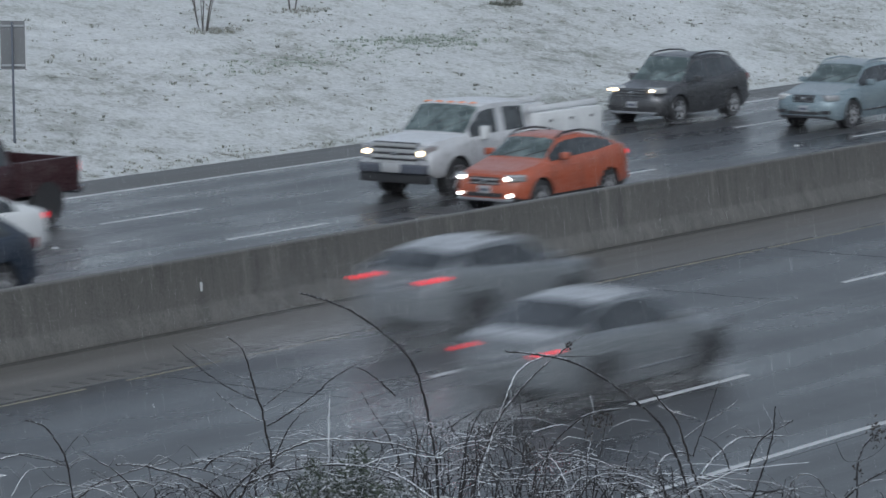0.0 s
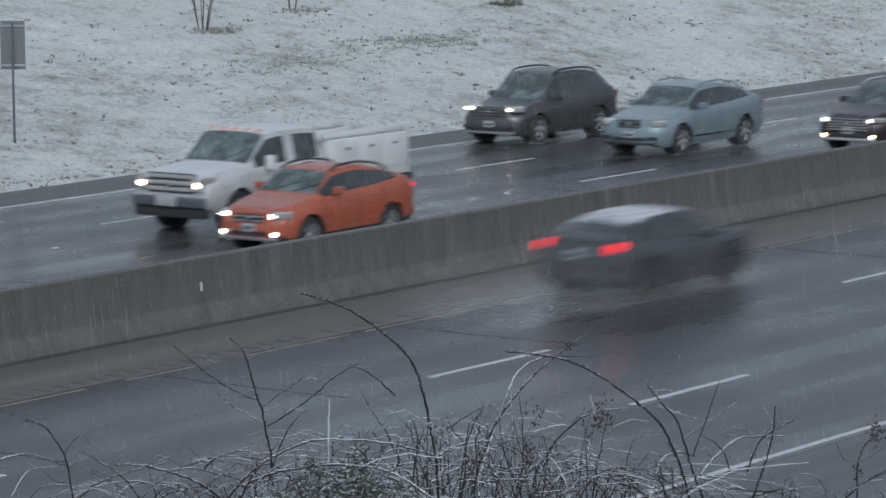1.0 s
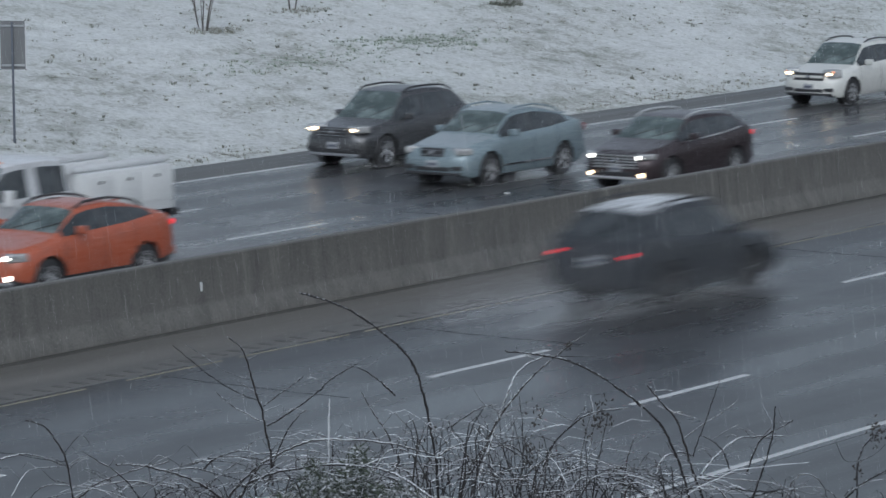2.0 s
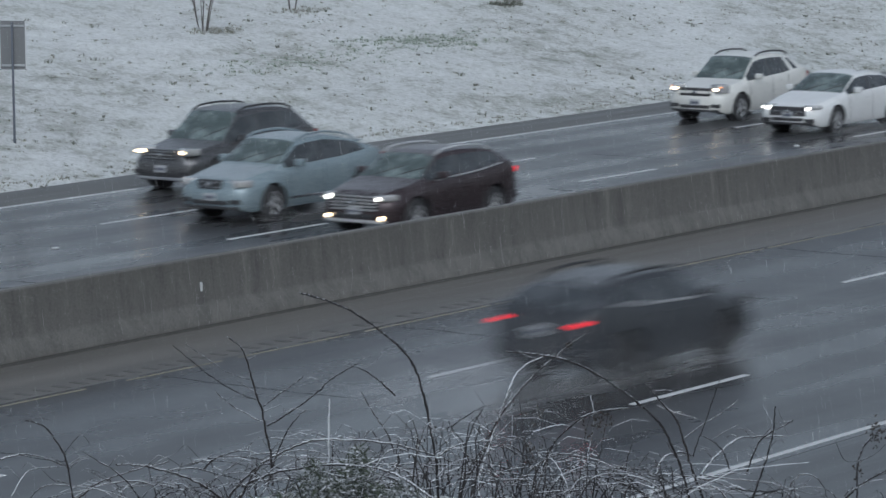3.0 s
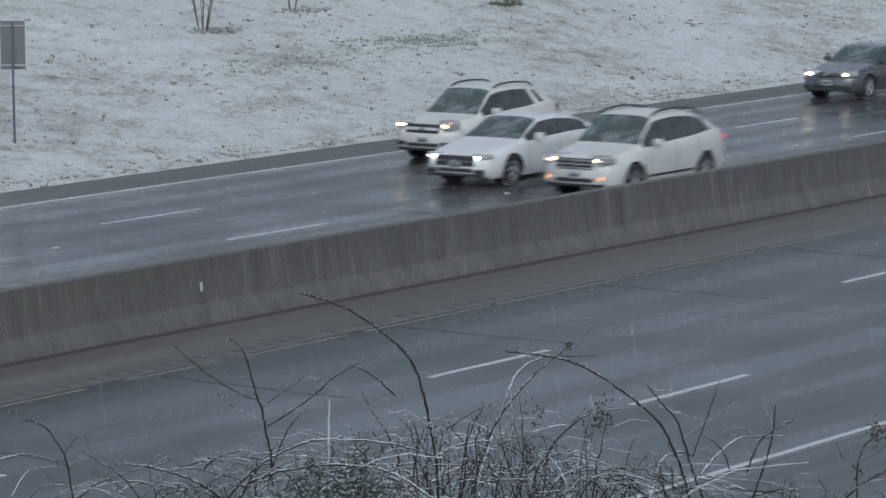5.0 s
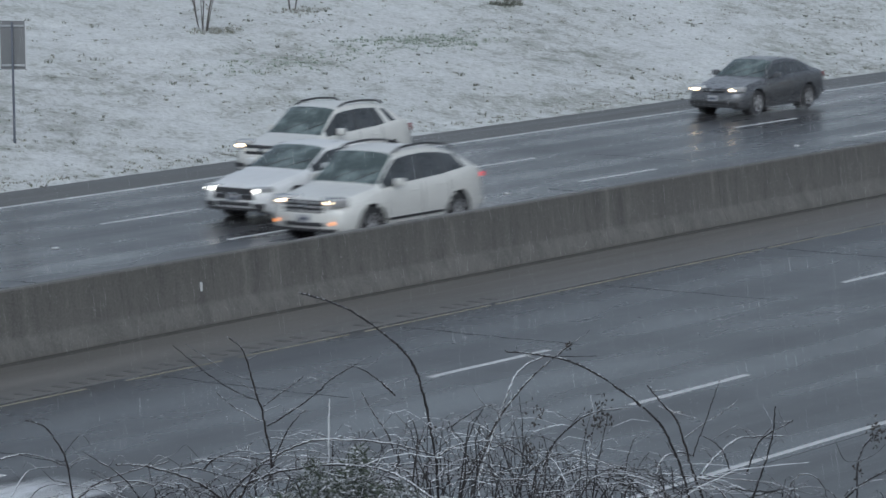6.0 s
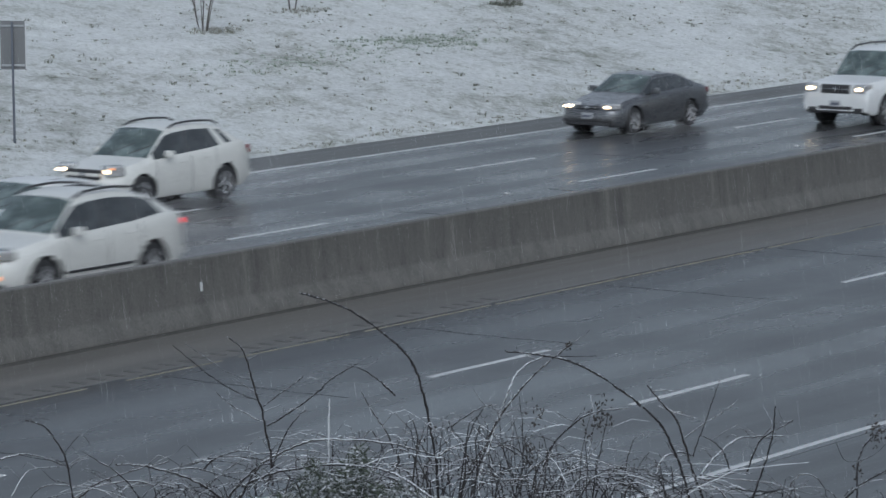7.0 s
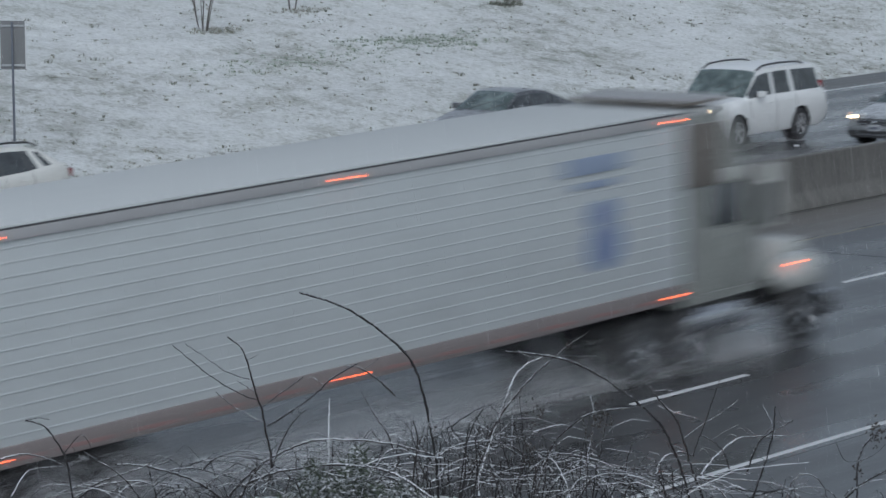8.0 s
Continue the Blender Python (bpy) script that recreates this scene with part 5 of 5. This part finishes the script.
def make_brambles():
    B, S = CANE_BARE, CANE
    bush = thorn_bush("arching bare bramble canes edged with snow")
    rng = random.Random(11)
    grow_cane(rng, bush, 20.0, .0085, B, (-0.02, -0.06), (-0.04, 0.20), (-0.07, 0.39), (-0.11, 0.58), (-0.17, 0.76), (-0.30, 0.90), (-0.46, 1.02), (-0.59, 1.09), (-0.71, 1.13), (-0.81, 1.16))
    grow_cane(rng, bush, 20.2, .0075, S, (0.15, -0.02), (0.18, 0.10), (0.23, 0.26), (0.29, 0.41), (0.37, 0.53), (0.46, 0.64), (0.56, 0.74), (0.66, 0.82), (0.74, 0.89))
    grow_cane(rng, bush, 19.9, .0070, S, (0.20, 0.01), (0.21, 0.14), (0.26, 0.29), (0.31, 0.45), (0.37, 0.61), (0.42, 0.71), (0.50, 0.77), (0.60, 0.81))
    grow_cane(rng, bush, 20.4, .0050, S, (-0.27, 0.58), (-0.38, 0.68), (-0.46, 0.73), (-0.55, 0.75))
    grow_cane(rng, bush, 20.2, .0085, S, (-1.22, -0.01), (-1.13, 0.10), (-1.00, 0.21), (-0.84, 0.29), (-0.71, 0.33), (-0.52, 0.33), (-0.30, 0.31), (-0.11, 0.26), (0.05, 0.21))
    grow_cane(rng, bush, 19.8, .0090, S, (-1.13, 0.07), (-0.97, 0.14), (-0.81, 0.17), (-0.65, 0.19), (-0.46, 0.18), (-0.33, 0.16), (-0.20, 0.10), (-0.04, -0.01))
    grow_cane(rng, bush, 20.1, .0065, S, (-1.14, 0.00), (-1.09, 0.10), (-1.03, 0.18), (-0.97, 0.20))
    grow_cane(rng, bush, 20.3, .0050, S, (-0.27, 0.25), (-0.31, 0.36), (-0.39, 0.48), (-0.46, 0.60))
    grow_cane(rng, bush, 20.5, .0045, B, (0.38, 0.01), (0.39, 0.39), (0.38, 0.61))
    grow_cane(rng, bush, 20.5, .0040, B, (0.44, 0.01), (0.45, 0.33), (0.43, 0.58))
    grow_cane(rng, bush, 20.3, .0045, S, (0.02, 0.39), (0.11, 0.45), (0.21, 0.51), (0.31, 0.53))
    grow_cane(rng, bush, 19.9, .0060, S, (-0.46, -0.01), (-0.27, 0.10), (-0.08, 0.14), (0.11, 0.13))
    grow_cane(rng, bush, 20.0, .0050, S, (-0.90, -0.01), (-0.81, 0.10), (-0.71, 0.15), (-0.55, 0.12))
    bush = thorn_bush("low sprawling bramble canes dusted with snow")
    rng = random.Random(12)
    grow_cane(rng, bush, 20.0, .0065, B, (-2.08, -0.02), (-2.11, 0.17), (-2.14, 0.26), (-2.19, 0.34), (-2.25, 0.41), (-2.35, 0.44))
    grow_cane(rng, bush, 20.1, .0060, S, (-2.49, 0.22), (-2.37, 0.25), (-2.25, 0.23), (-2.14, 0.19), (-2.10, 0.17))
    grow_cane(rng, bush, 20.3, .0045, S, (-2.43, 0.01), (-2.35, 0.14), (-2.27, 0.17), (-2.14, 0.18))
    grow_cane(rng, bush, 20.2, .0055, S, (-1.70, -0.02), (-1.75, 0.06), (-1.84, 0.15), (-1.94, 0.21), (-2.03, 0.27))
    grow_cane(rng, bush, 19.8, .0080, S, (-1.23, -0.01), (-1.38, 0.09), (-1.51, 0.14), (-1.62, 0.17), (-1.73, 0.19), (-1.84, 0.19))
    grow_cane(rng, bush, 20.3, .0060, S, (-2.06, -0.01), (-1.97, 0.07), (-1.86, 0.12), (-1.70, 0.17), (-1.54, 0.21))
    grow_cane(rng, bush, 20.1, .0055, S, (-1.54, 0.16), (-1.40, 0.17), (-1.27, 0.14), (-1.12, 0.10))
    grow_cane(rng, bush, 20.2, .0055, S, (-1.35, 0.16), (-1.27, 0.23), (-1.13, 0.27), (-1.04, 0.25))
    grow_cane(rng, bush, 20.1, .0070, S, (-0.96, 0.07), (-0.97, 0.26), (-1.00, 0.39), (-1.02, 0.50), (-1.05, 0.58), (-1.09, 0.73), (-1.13, 0.84), (-1.21, 0.91))
    grow_cane(rng, bush, 20.1, .0035, B, (-1.04, 0.55), (-1.16, 0.60), (-1.28, 0.67), (-1.41, 0.77), (-1.52, 0.86))
    grow_cane(rng, bush, 20.1, .0035, B, (-1.09, 0.67), (-1.21, 0.71), (-1.33, 0.79), (-1.45, 0.87))
    grow_cane(rng, bush, 20.1, .0035, S, (-1.01, 0.43), (-1.17, 0.51), (-1.28, 0.60))
    grow_cane(rng, bush, 20.1, .0035, S, (-1.01, 0.52), (-0.86, 0.63), (-0.78, 0.69))
    grow_cane(rng, bush, 20.2, .0055, S, (-0.99, 0.41), (-0.90, 0.46), (-0.74, 0.57), (-0.62, 0.68), (-0.48, 0.76))
    grow_cane(rng, bush, 20.2, .0050, S, (-0.98, 0.10), (-0.93, 0.26), (-0.86, 0.41), (-0.77, 0.50))
    grow_cane(rng, bush, 20.0, .0035, S, (-0.97, 0.34), (-0.78, 0.33), (-0.52, 0.33))
    grow_cane(rng, bush, 20.1, .0050, B, (-1.83, -0.01), (-1.82, 0.05), (-1.84, 0.09), (-1.89, 0.10))
    bush = thorn_bush("thorny canes with withered seed heads and snow")
    rng = random.Random(13)
    grow_cane(rng, bush, 20.0, .0085, B, (1.39, -0.02), (1.34, 0.17), (1.29, 0.29), (1.23, 0.41), (1.13, 0.51), (1.00, 0.61), (0.85, 0.71), (0.69, 0.78), (0.53, 0.81), (0.35, 0.83))
    grow_cane(rng, bush, 20.2, .0035, B, (0.56, 0.80), (0.72, 0.80), (0.87, 0.80))
    grow_cane(rng, bush, 20.3, .0080, S, (1.48, -0.06), (1.45, 0.04), (1.40, 0.17), (1.35, 0.34), (1.31, 0.45), (1.23, 0.54), (1.15, 0.64))
    grow_cane(rng, bush, 20.2, .0035, B, (1.41, 0.24), (1.43, 0.31), (1.48, 0.44), (1.52, 0.56), (1.56, 0.67))
    grow_cane(rng, bush, 20.2, .0040, S, (1.36, 0.34), (1.45, 0.41), (1.55, 0.47), (1.66, 0.55))
    grow_cane(rng, bush, 20.2, .0035, S, (1.21, 0.52), (1.32, 0.48), (1.43, 0.45))
    grow_cane(rng, bush, 20.0, .0065, S, (1.45, 0.13), (1.50, 0.20), (1.58, 0.28), (1.67, 0.34), (1.78, 0.35), (1.93, 0.35))
    grow_cane(rng, bush, 20.1, .0055, B, (1.73, -0.02), (1.78, 0.10), (1.83, 0.26), (1.86, 0.39), (1.87, 0.52))
    grow_cane(rng, bush, 20.1, .0035, B, (1.87, 0.37), (1.84, 0.45), (1.80, 0.53))
    grow_cane(rng, bush, 20.1, .0050, S, (1.71, 0.14), (1.75, 0.26), (1.80, 0.34), (1.88, 0.39), (1.97, 0.44))
    grow_cane(rng, bush, 20.2, .0060, S, (0.57, 0.17), (0.59, 0.25), (0.64, 0.33), (0.72, 0.41), (0.81, 0.47), (0.93, 0.50), (1.04, 0.51))
    grow_cane(rng, bush, 20.0, .0050, S, (0.48, 0.15), (0.56, 0.21), (0.66, 0.25), (0.78, 0.24), (0.88, 0.21), (1.00, 0.16))
    grow_cane(rng, bush, 20.1, .0070, S, (1.16, -0.01), (1.18, 0.05), (1.21, 0.17), (1.25, 0.24), (1.34, 0.26), (1.41, 0.24))
    grow_cane(rng, bush, 20.4, .0050, B, (0.78, 0.01), (0.80, 0.17), (0.82, 0.26), (0.85, 0.45), (0.83, 0.58))
    grow_cane(rng, bush, 20.4, .0045, B, (0.86, 0.04), (0.87, 0.17), (0.89, 0.29), (0.93, 0.48))
    grow_cane(rng, bush, 19.8, .0080, B, (2.24, -0.02), (2.37, 0.09), (2.52, 0.17))
    grow_cane(rng, bush, 20.0, .0060, B, (2.33, -0.01), (2.33, 0.17), (2.37, 0.29), (2.44, 0.36), (2.52, 0.38))
    grow_cane(rng, bush, 20.2, .0045, S, (1.92, -0.01), (1.97, 0.10), (2.04, 0.14), (2.12, 0.10), (2.16, 0.01))
    grow_cane(rng, bush, 20.2, .0045, S, (1.47, 0.13), (1.64, 0.11), (1.83, 0.09), (1.97, 0.05))
    grow_cane(rng, bush, 19.9, .0060, S, (0.53, 0.03), (0.81, 0.05), (1.07, 0.04), (1.20, 0.02))
    grow_cane(rng, bush, 20.2, .0045, S, (1.61, 0.17), (1.58, 0.26), (1.52, 0.32), (1.45, 0.36))
    grow_cane(rng, bush, 20.3, .0040, S, (1.26, -0.02), (1.42, 0.07), (1.61, 0.14), (1.74, 0.14))
    # a tangle of long crossing canes
    rng = random.Random(77)
    tangle = [thorn_bush("tangled low bramble canes speckled with snow") for _ in range(3)]
    for k in range(84):
        a = rng.gauss(0.1, 0.85) if k % 4 else rng.uniform(-2.5, 2.5)
        span = rng.choice((-1, 1)) * rng.uniform(0.25, 1.1)
        crest = (0.27 * math.exp(-((a + 0.1) / 0.95) ** 2) + 0.07) * rng.uniform(0.35, 1.1)
        end = rng.uniform(-0.15, crest * 0.9)
        grow_cane(rng, tangle[k % 3], 20.0 + rng.uniform(-0.7, 0.9), rng.uniform(.0026, .0055), S if k % 3 else B,
                  (a, -.35), (a + span * 0.22, crest * 0.55), (a + span * 0.55, crest), (a + span * 0.85, lerp(crest, end, 0.45)), (a + span, end))
    # withered seed heads and leaves
    rng = random.Random(5)
    for a, b, n, sp in ((.89, .47, 60, .05), (.53, .46, 26, .05), (.49, .25, 34, .045), (.71, .85, 9, .018), (2.44, .37, 46, .04), (2.33, .16, 16, .05), (.84, .40, 14, .06), (-.05, .30, 8, .06)):
        head = tagged(new("seed_head"), "withered brown seed head on a bramble stem", "dead flower", "withered seed heads")
        for k in range(n):
            p = cane_point(a + rng.gauss(0, sp * 0.55), b + rng.gauss(0, sp), 20.2 + rng.gauss(0, 0.06))
            m = Matrix.Translation(p) @ Euler((rng.uniform(0, 6), rng.uniform(0, 6), rng.uniform(0, 6))).to_matrix().to_4x4()
            bm = bm_ball((0.012, 0.006, 0.003), (0, 0, 0), sub=1)
            for v in bm.verts:
                v.co.z += 0.25 * v.co.x ** 2 / 0.015
            bm.transform(m)
            part("withered_leaf", bm, DEAD_LEAF, head)
    # thicket of fine twigs below
    rng = random.Random(21)
    for name, count, mat, sway, label in (("twig_thicket", 120, CANE, 0.34, "tangle of fine snowy twigs under the brambles"),
                                          ("bare_twigs", 110, CANE_BARE, 0.2, "thin dark bare twigs standing among the brambles")):
        verts, faces = [], []
        for k in range(count):
            a = rng.gauss(0.15 if sway > 0.3 else 0.45, 0.85) if k % 4 else rng.uniform(-1.9, 2.7)
            top = 0.38 * math.exp(-((a - 0.05) / 1.05) ** 2) + 0.10
            b0 = rng.uniform(-0.4, 0.6 * top)
            h = (top - b0) * rng.uniform(0.3, 1.15)
            lean = rng.gauss(0, sway)
            droop = rng.uniform(-0.7, 0.4) * h * sway * 2.0
            ctrl = [Vector((a, b0, 0)), Vector((a + lean * 0.35, b0 + h * 1.3, 0)), Vector((a + lean, b0 + h + droop, 0))]
            d = rng.uniform(19.2, 21.6)
            r = rng.choice((0.0018, 0.0026, 0.003, 0.0045))
            pts = []
            for j in range(7):
                t = j / 6
                q = ctrl[0] * (1 - t) ** 2 + ctrl[1] * 2 * t * (1 - t) + ctrl[2] * t * t
                pts.append(cane_point(q.x + rng.gauss(0, 0.008), q.y + rng.gauss(0, 0.008), d))
            for i, p in enumerate(pts):
                rr = lerp(r, r * 0.4, i / 6)
                base = len(verts)
                up = Vector((0, 0, rr))
                sd = RIGHT * rr
                bk = FW * rr
                verts += [p + sd, p + up * 0.7 + bk, p - sd, p - up * 0.7 - bk]
                if i:
                    for q in range(4):
                        faces.append((base - 4 + q, base - 4 + (q + 1) % 4, base + (q + 1) % 4, base + q))
        me = bpy.data.meshes.new(name)
        me.from_pydata([tuple(v) for v in verts], [], faces)
        me.materials.append(mat)
        tagged(new(name, me), label, "twigs", kind="stuff")
    # dark evergreen clump with snow-laden stalks
    verts, faces = [], []
    for k in range(4200):
        a = rng.gauss(-0.55, 0.18)
        b = rng.uniform(-0.3, 0.24) * math.exp(-((a + 0.55) / 0.34) ** 2) * (1 + 0.5 * math.sin(a * 23)) - 0.03
        p = cane_point(a, b, 19.6 + rng.gauss(0, 0.25))
        way = Vector((rng.gauss(0, 1), rng.gauss(0, 1), rng.gauss(0.3, 0.8))).normalized()
        l, w = rng.uniform(0.03, 0.08), rng.uniform(0.003, 0.008)
        sd = way.orthogonal().normalized() * w
        i = len(verts)
        verts += [p - sd, p + sd, p + way * l * 0.6 + sd * 0.8, p + way * l]
        faces += [(i, i + 1, i + 2, i + 3)]
    me = bpy.data.meshes.new("evergreen_clump")
    me.from_pydata([tuple(v) for v in verts], [], faces)
    me.materials.append(EVERGREEN)
    tagged(new("evergreen_clump", me), "small dark evergreen clump flecked with snow", "bush", kind="stuff")
    # a pale broken stalk standing upright
    stalk = tagged(new("broken_stalk"), "pale snow-coated broken stalk standing among the brambles", "stalk")
    cane(rng, stalk, [(-.645, .18), (-.643, .41), (-.639, .565)], 20.0, .0055, .0045, PALE_STALK, "stalk_stem", 0.001)
    # snow lying between the stems
    for a, w in ((-.62, .5), (.05, .7), (.75, .45), (-1.0, .3)):
        p = cane_point(a, -0.11, 20.8)
        bm = bm_ball((w * 0.55, 0.3, 0.16), (0, 0, 0), sub=3)
        for v in bm.verts:
            v.co *= 1 + 0.35 * noise.noise(v.co * 5 + Vector((a, 0, 0))) + 0.2 * noise.noise(v.co * 14)
        bm.transform(Matrix.Translation(p - Vector((0, 0, 0.05))) @ Matrix.Rotation(math.atan2(RIGHT.y, RIGHT.x), 4, "Z"))
        me = mesh_of(bm, "snowy_mound", SNOW)
        tagged(new("snowy_mound", me), "mound of leaf litter and snow among the stems", "snow", kind="stuff")


# ---------------------------------------------------------------- falling snow, in rigid drifts
DRIFTS = []


def make_snowfall():
    """Wet flakes, thin plates at every angle, in layers of rising distance."""
    for k, (d0, d1, count, r, fall) in enumerate(((6.5, 12, 5000, .0032, 4.6), (12, 20, 9000, .0042, 4.6), (20, 40, 26000, .0046, 4.4), (40, 62, 70000, .0046, 4.2), (62, 100, 110000, .0052, 4.0))):
        rng = np.random.default_rng(100 + k)
        d = rng.uniform(d0, d1, count)
        p = np.array(EYE) + np.outer(d, np.array(FW)) + np.outer(rng.uniform(-1, 1, count) * (d * 0.135 + 2.2) - 2.0, np.array(RIGHT))
        p[:, 2] += -d * 0.08 + rng.random(count) * (d * 0.16 + fall * 8.4)
        u = rng.normal(size=(count, 3))
        u /= np.linalg.norm(u, axis=1)[:, None]
        w = np.cross(u, rng.normal(size=(count, 3)))
        w /= np.linalg.norm(w, axis=1)[:, None]
        q = (r * rng.uniform(0.5, 1.4, count))[:, None]
        verts = np.stack((p + u * q, p + w * q, p - u * q, p - w * q), axis=1).reshape(-1, 3)
        me = bpy.data.meshes.new("falling_snow")
        me.from_pydata(verts, [], np.arange(count * 4).reshape(-1, 4))
        me.materials.append(FLAKE)
        ob = tagged(new("falling_snow", me), "snowflakes falling slantwise through the air", "snow", kind="stuff")
        DRIFTS.append((ob, fall))


def spray_mesh(name, count, r, length, high, seed):
    """Fine droplets thrown up round the wheels and trailing behind a vehicle that faces +x."""
    rng = random.Random(seed)
    verts, faces = [], []
    for _ in range(count):
        x = rng.uniform(-length * 0.5 - 3.2, length * 0.42)
        grow = lerp(1.0, 0.35, (x + length * 0.5 + 3.2) / (length + 3.2))
        side = rng.choice((-1, 1)) * abs(rng.gauss(0.92, 0.28)) if rng.random() < 0.75 else rng.uniform(-1, 1)
        p = Vector((x, side, 0.03 + min(1.6, rng.expovariate(1.0 / (high * grow)))))
        q = r * rng.uniform(0.5, 1.4)
        i = len(verts)
        verts += [p + Vector(v) * q for v in ((1, 0, -0.6), (-0.6, 0.9, -0.6), (-0.6, -0.9, -0.6), (0, 0, 1))]
        faces += [(i, i + 1, i + 2), (i, i + 1, i + 3), (i + 1, i + 2, i + 3), (i + 2, i, i + 3)]
    me = bpy.data.meshes.new(name)
    me.from_pydata([tuple(v) for v in verts], [], faces)
    me.materials.append(DROPLET)
    return me


def make_spray():
    fast = spray_mesh("road_spray", 20000, 0.0055, 4.7, 0.4, 51)
    slow = spray_mesh("light_spray", 12000, 0.0042, 4.7, 0.2, 52)
    lorry = spray_mesh("lorry_spray", 130000, 0.0068, 19.0, 0.6, 53)
    for thing, wheels, y, poly, lead, way in list(MOVES):
        me = lorry if thing.name == "semi_truck" else fast if way > 0 else slow
        ob = tagged(new("road_spray", me), "fine water spray thrown up from the wet road", "spray", kind="stuff")
        SPRAYS.append((ob, y, poly, lead - (5.0 if me is lorry else 0.0), way))


SPRAYS = []
DROPLET = plain("water_droplets", (0.75, 0.77, 0.8), 0.5)

make_sign()
make_spray()
make_tree(76.43, 64.5, 7, 4.2, 3, 0.24)
make_tree(81.97, 65.75, 4, 3.4, 8, 0.2)
make_tufts("grass_tufts", "winter grass poking through the thin snow", 2400, 31, TUFT, 0.055, verge)
make_tufts("weed_clumps", "dark weed clumps on the snowy slope", 210, 32, TUFT_DARK, 0.10, verge)
make_tufts("verge_grass", "snow-flecked grass along the shoulder edge", 900, 33, TUFT, 0.06, verge_edge)
make_tufts("green_grass", "patch of green grass showing through the snow", 420, 34, TUFT_GREEN, 0.06, lambda r: (82.6 + r.gauss(0, 1.6), 61.4 + r.gauss(0, 0.45)))
make_tufts("green_grass", "patch of green grass showing through the snow", 300, 35, TUFT_GREEN, 0.05, lambda r: (75.5 + r.gauss(0, 2.2), 60.8 + r.gauss(0, 0.5)))
make_tufts("dry_grass", "brown dry grass round the foot of the bare trees", 90, 36, TUFT, 0.08, lambda r: (76.9 + r.gauss(0, 0.6), 64.4 + r.gauss(0, 0.2)))
make_tufts("dry_grass", "brown dry grass round the foot of the bare trees", 60, 37, TUFT, 0.08, lambda r: (82.3 + r.gauss(0, 0.5), 65.6 + r.gauss(0, 0.2)))
make_tufts("dry_grass", "dark dry grass clump on the snowy slope", 130, 38, TUFT_DARK, 0.14, lambda r: (91.1 + r.gauss(0, 0.35), 64.5 + r.gauss(0, 0.15)))
make_brambles()
make_snowfall()


def motions():
    for thing, wheels, y, poly, lead, way in MOVES:
        turn = 0 if way > 0 else 180

        def place(t):
            x = 0.0
            for c in poly:
                x = x * t + c
            return x + lead

        times = [k * 0.2 for k in range(41)]
        walk(thing, [(t, pose(place(t), y, 0, 0, 0, turn)) for t in times])
        r = thing["wr"]
        for wheel in wheels:
            home = wheel.location.copy()
            rows, angle = [], 0.0
            for k in range(241):
                t = k / 30
                if k:
                    angle += min(80.0, math.degrees(abs(place(t) - place(t - 1 / 30)) / r))
                rows.append((t, pose(*home, 0, angle % 360, 0)))
            walk(wheel, rows)
    for ob, y, poly, lead, way in SPRAYS:
        rows = []
        for k in range(41):
            x = 0.0
            for c in poly:
                x = x * (k * 0.2) + c
            rows.append((k * 0.2, pose(x + lead, y, 0, 0, 0, 0 if way > 0 else 180)))
        walk(ob, rows)
    for drift, fall in DRIFTS:
        walk(drift, [(t, pose(0.5 * RIGHT.x * t, 0.5 * RIGHT.y * t, -fall * t)) for t in (0.0, 2.0, 4.0, 6.0, 8.0)])


motions()
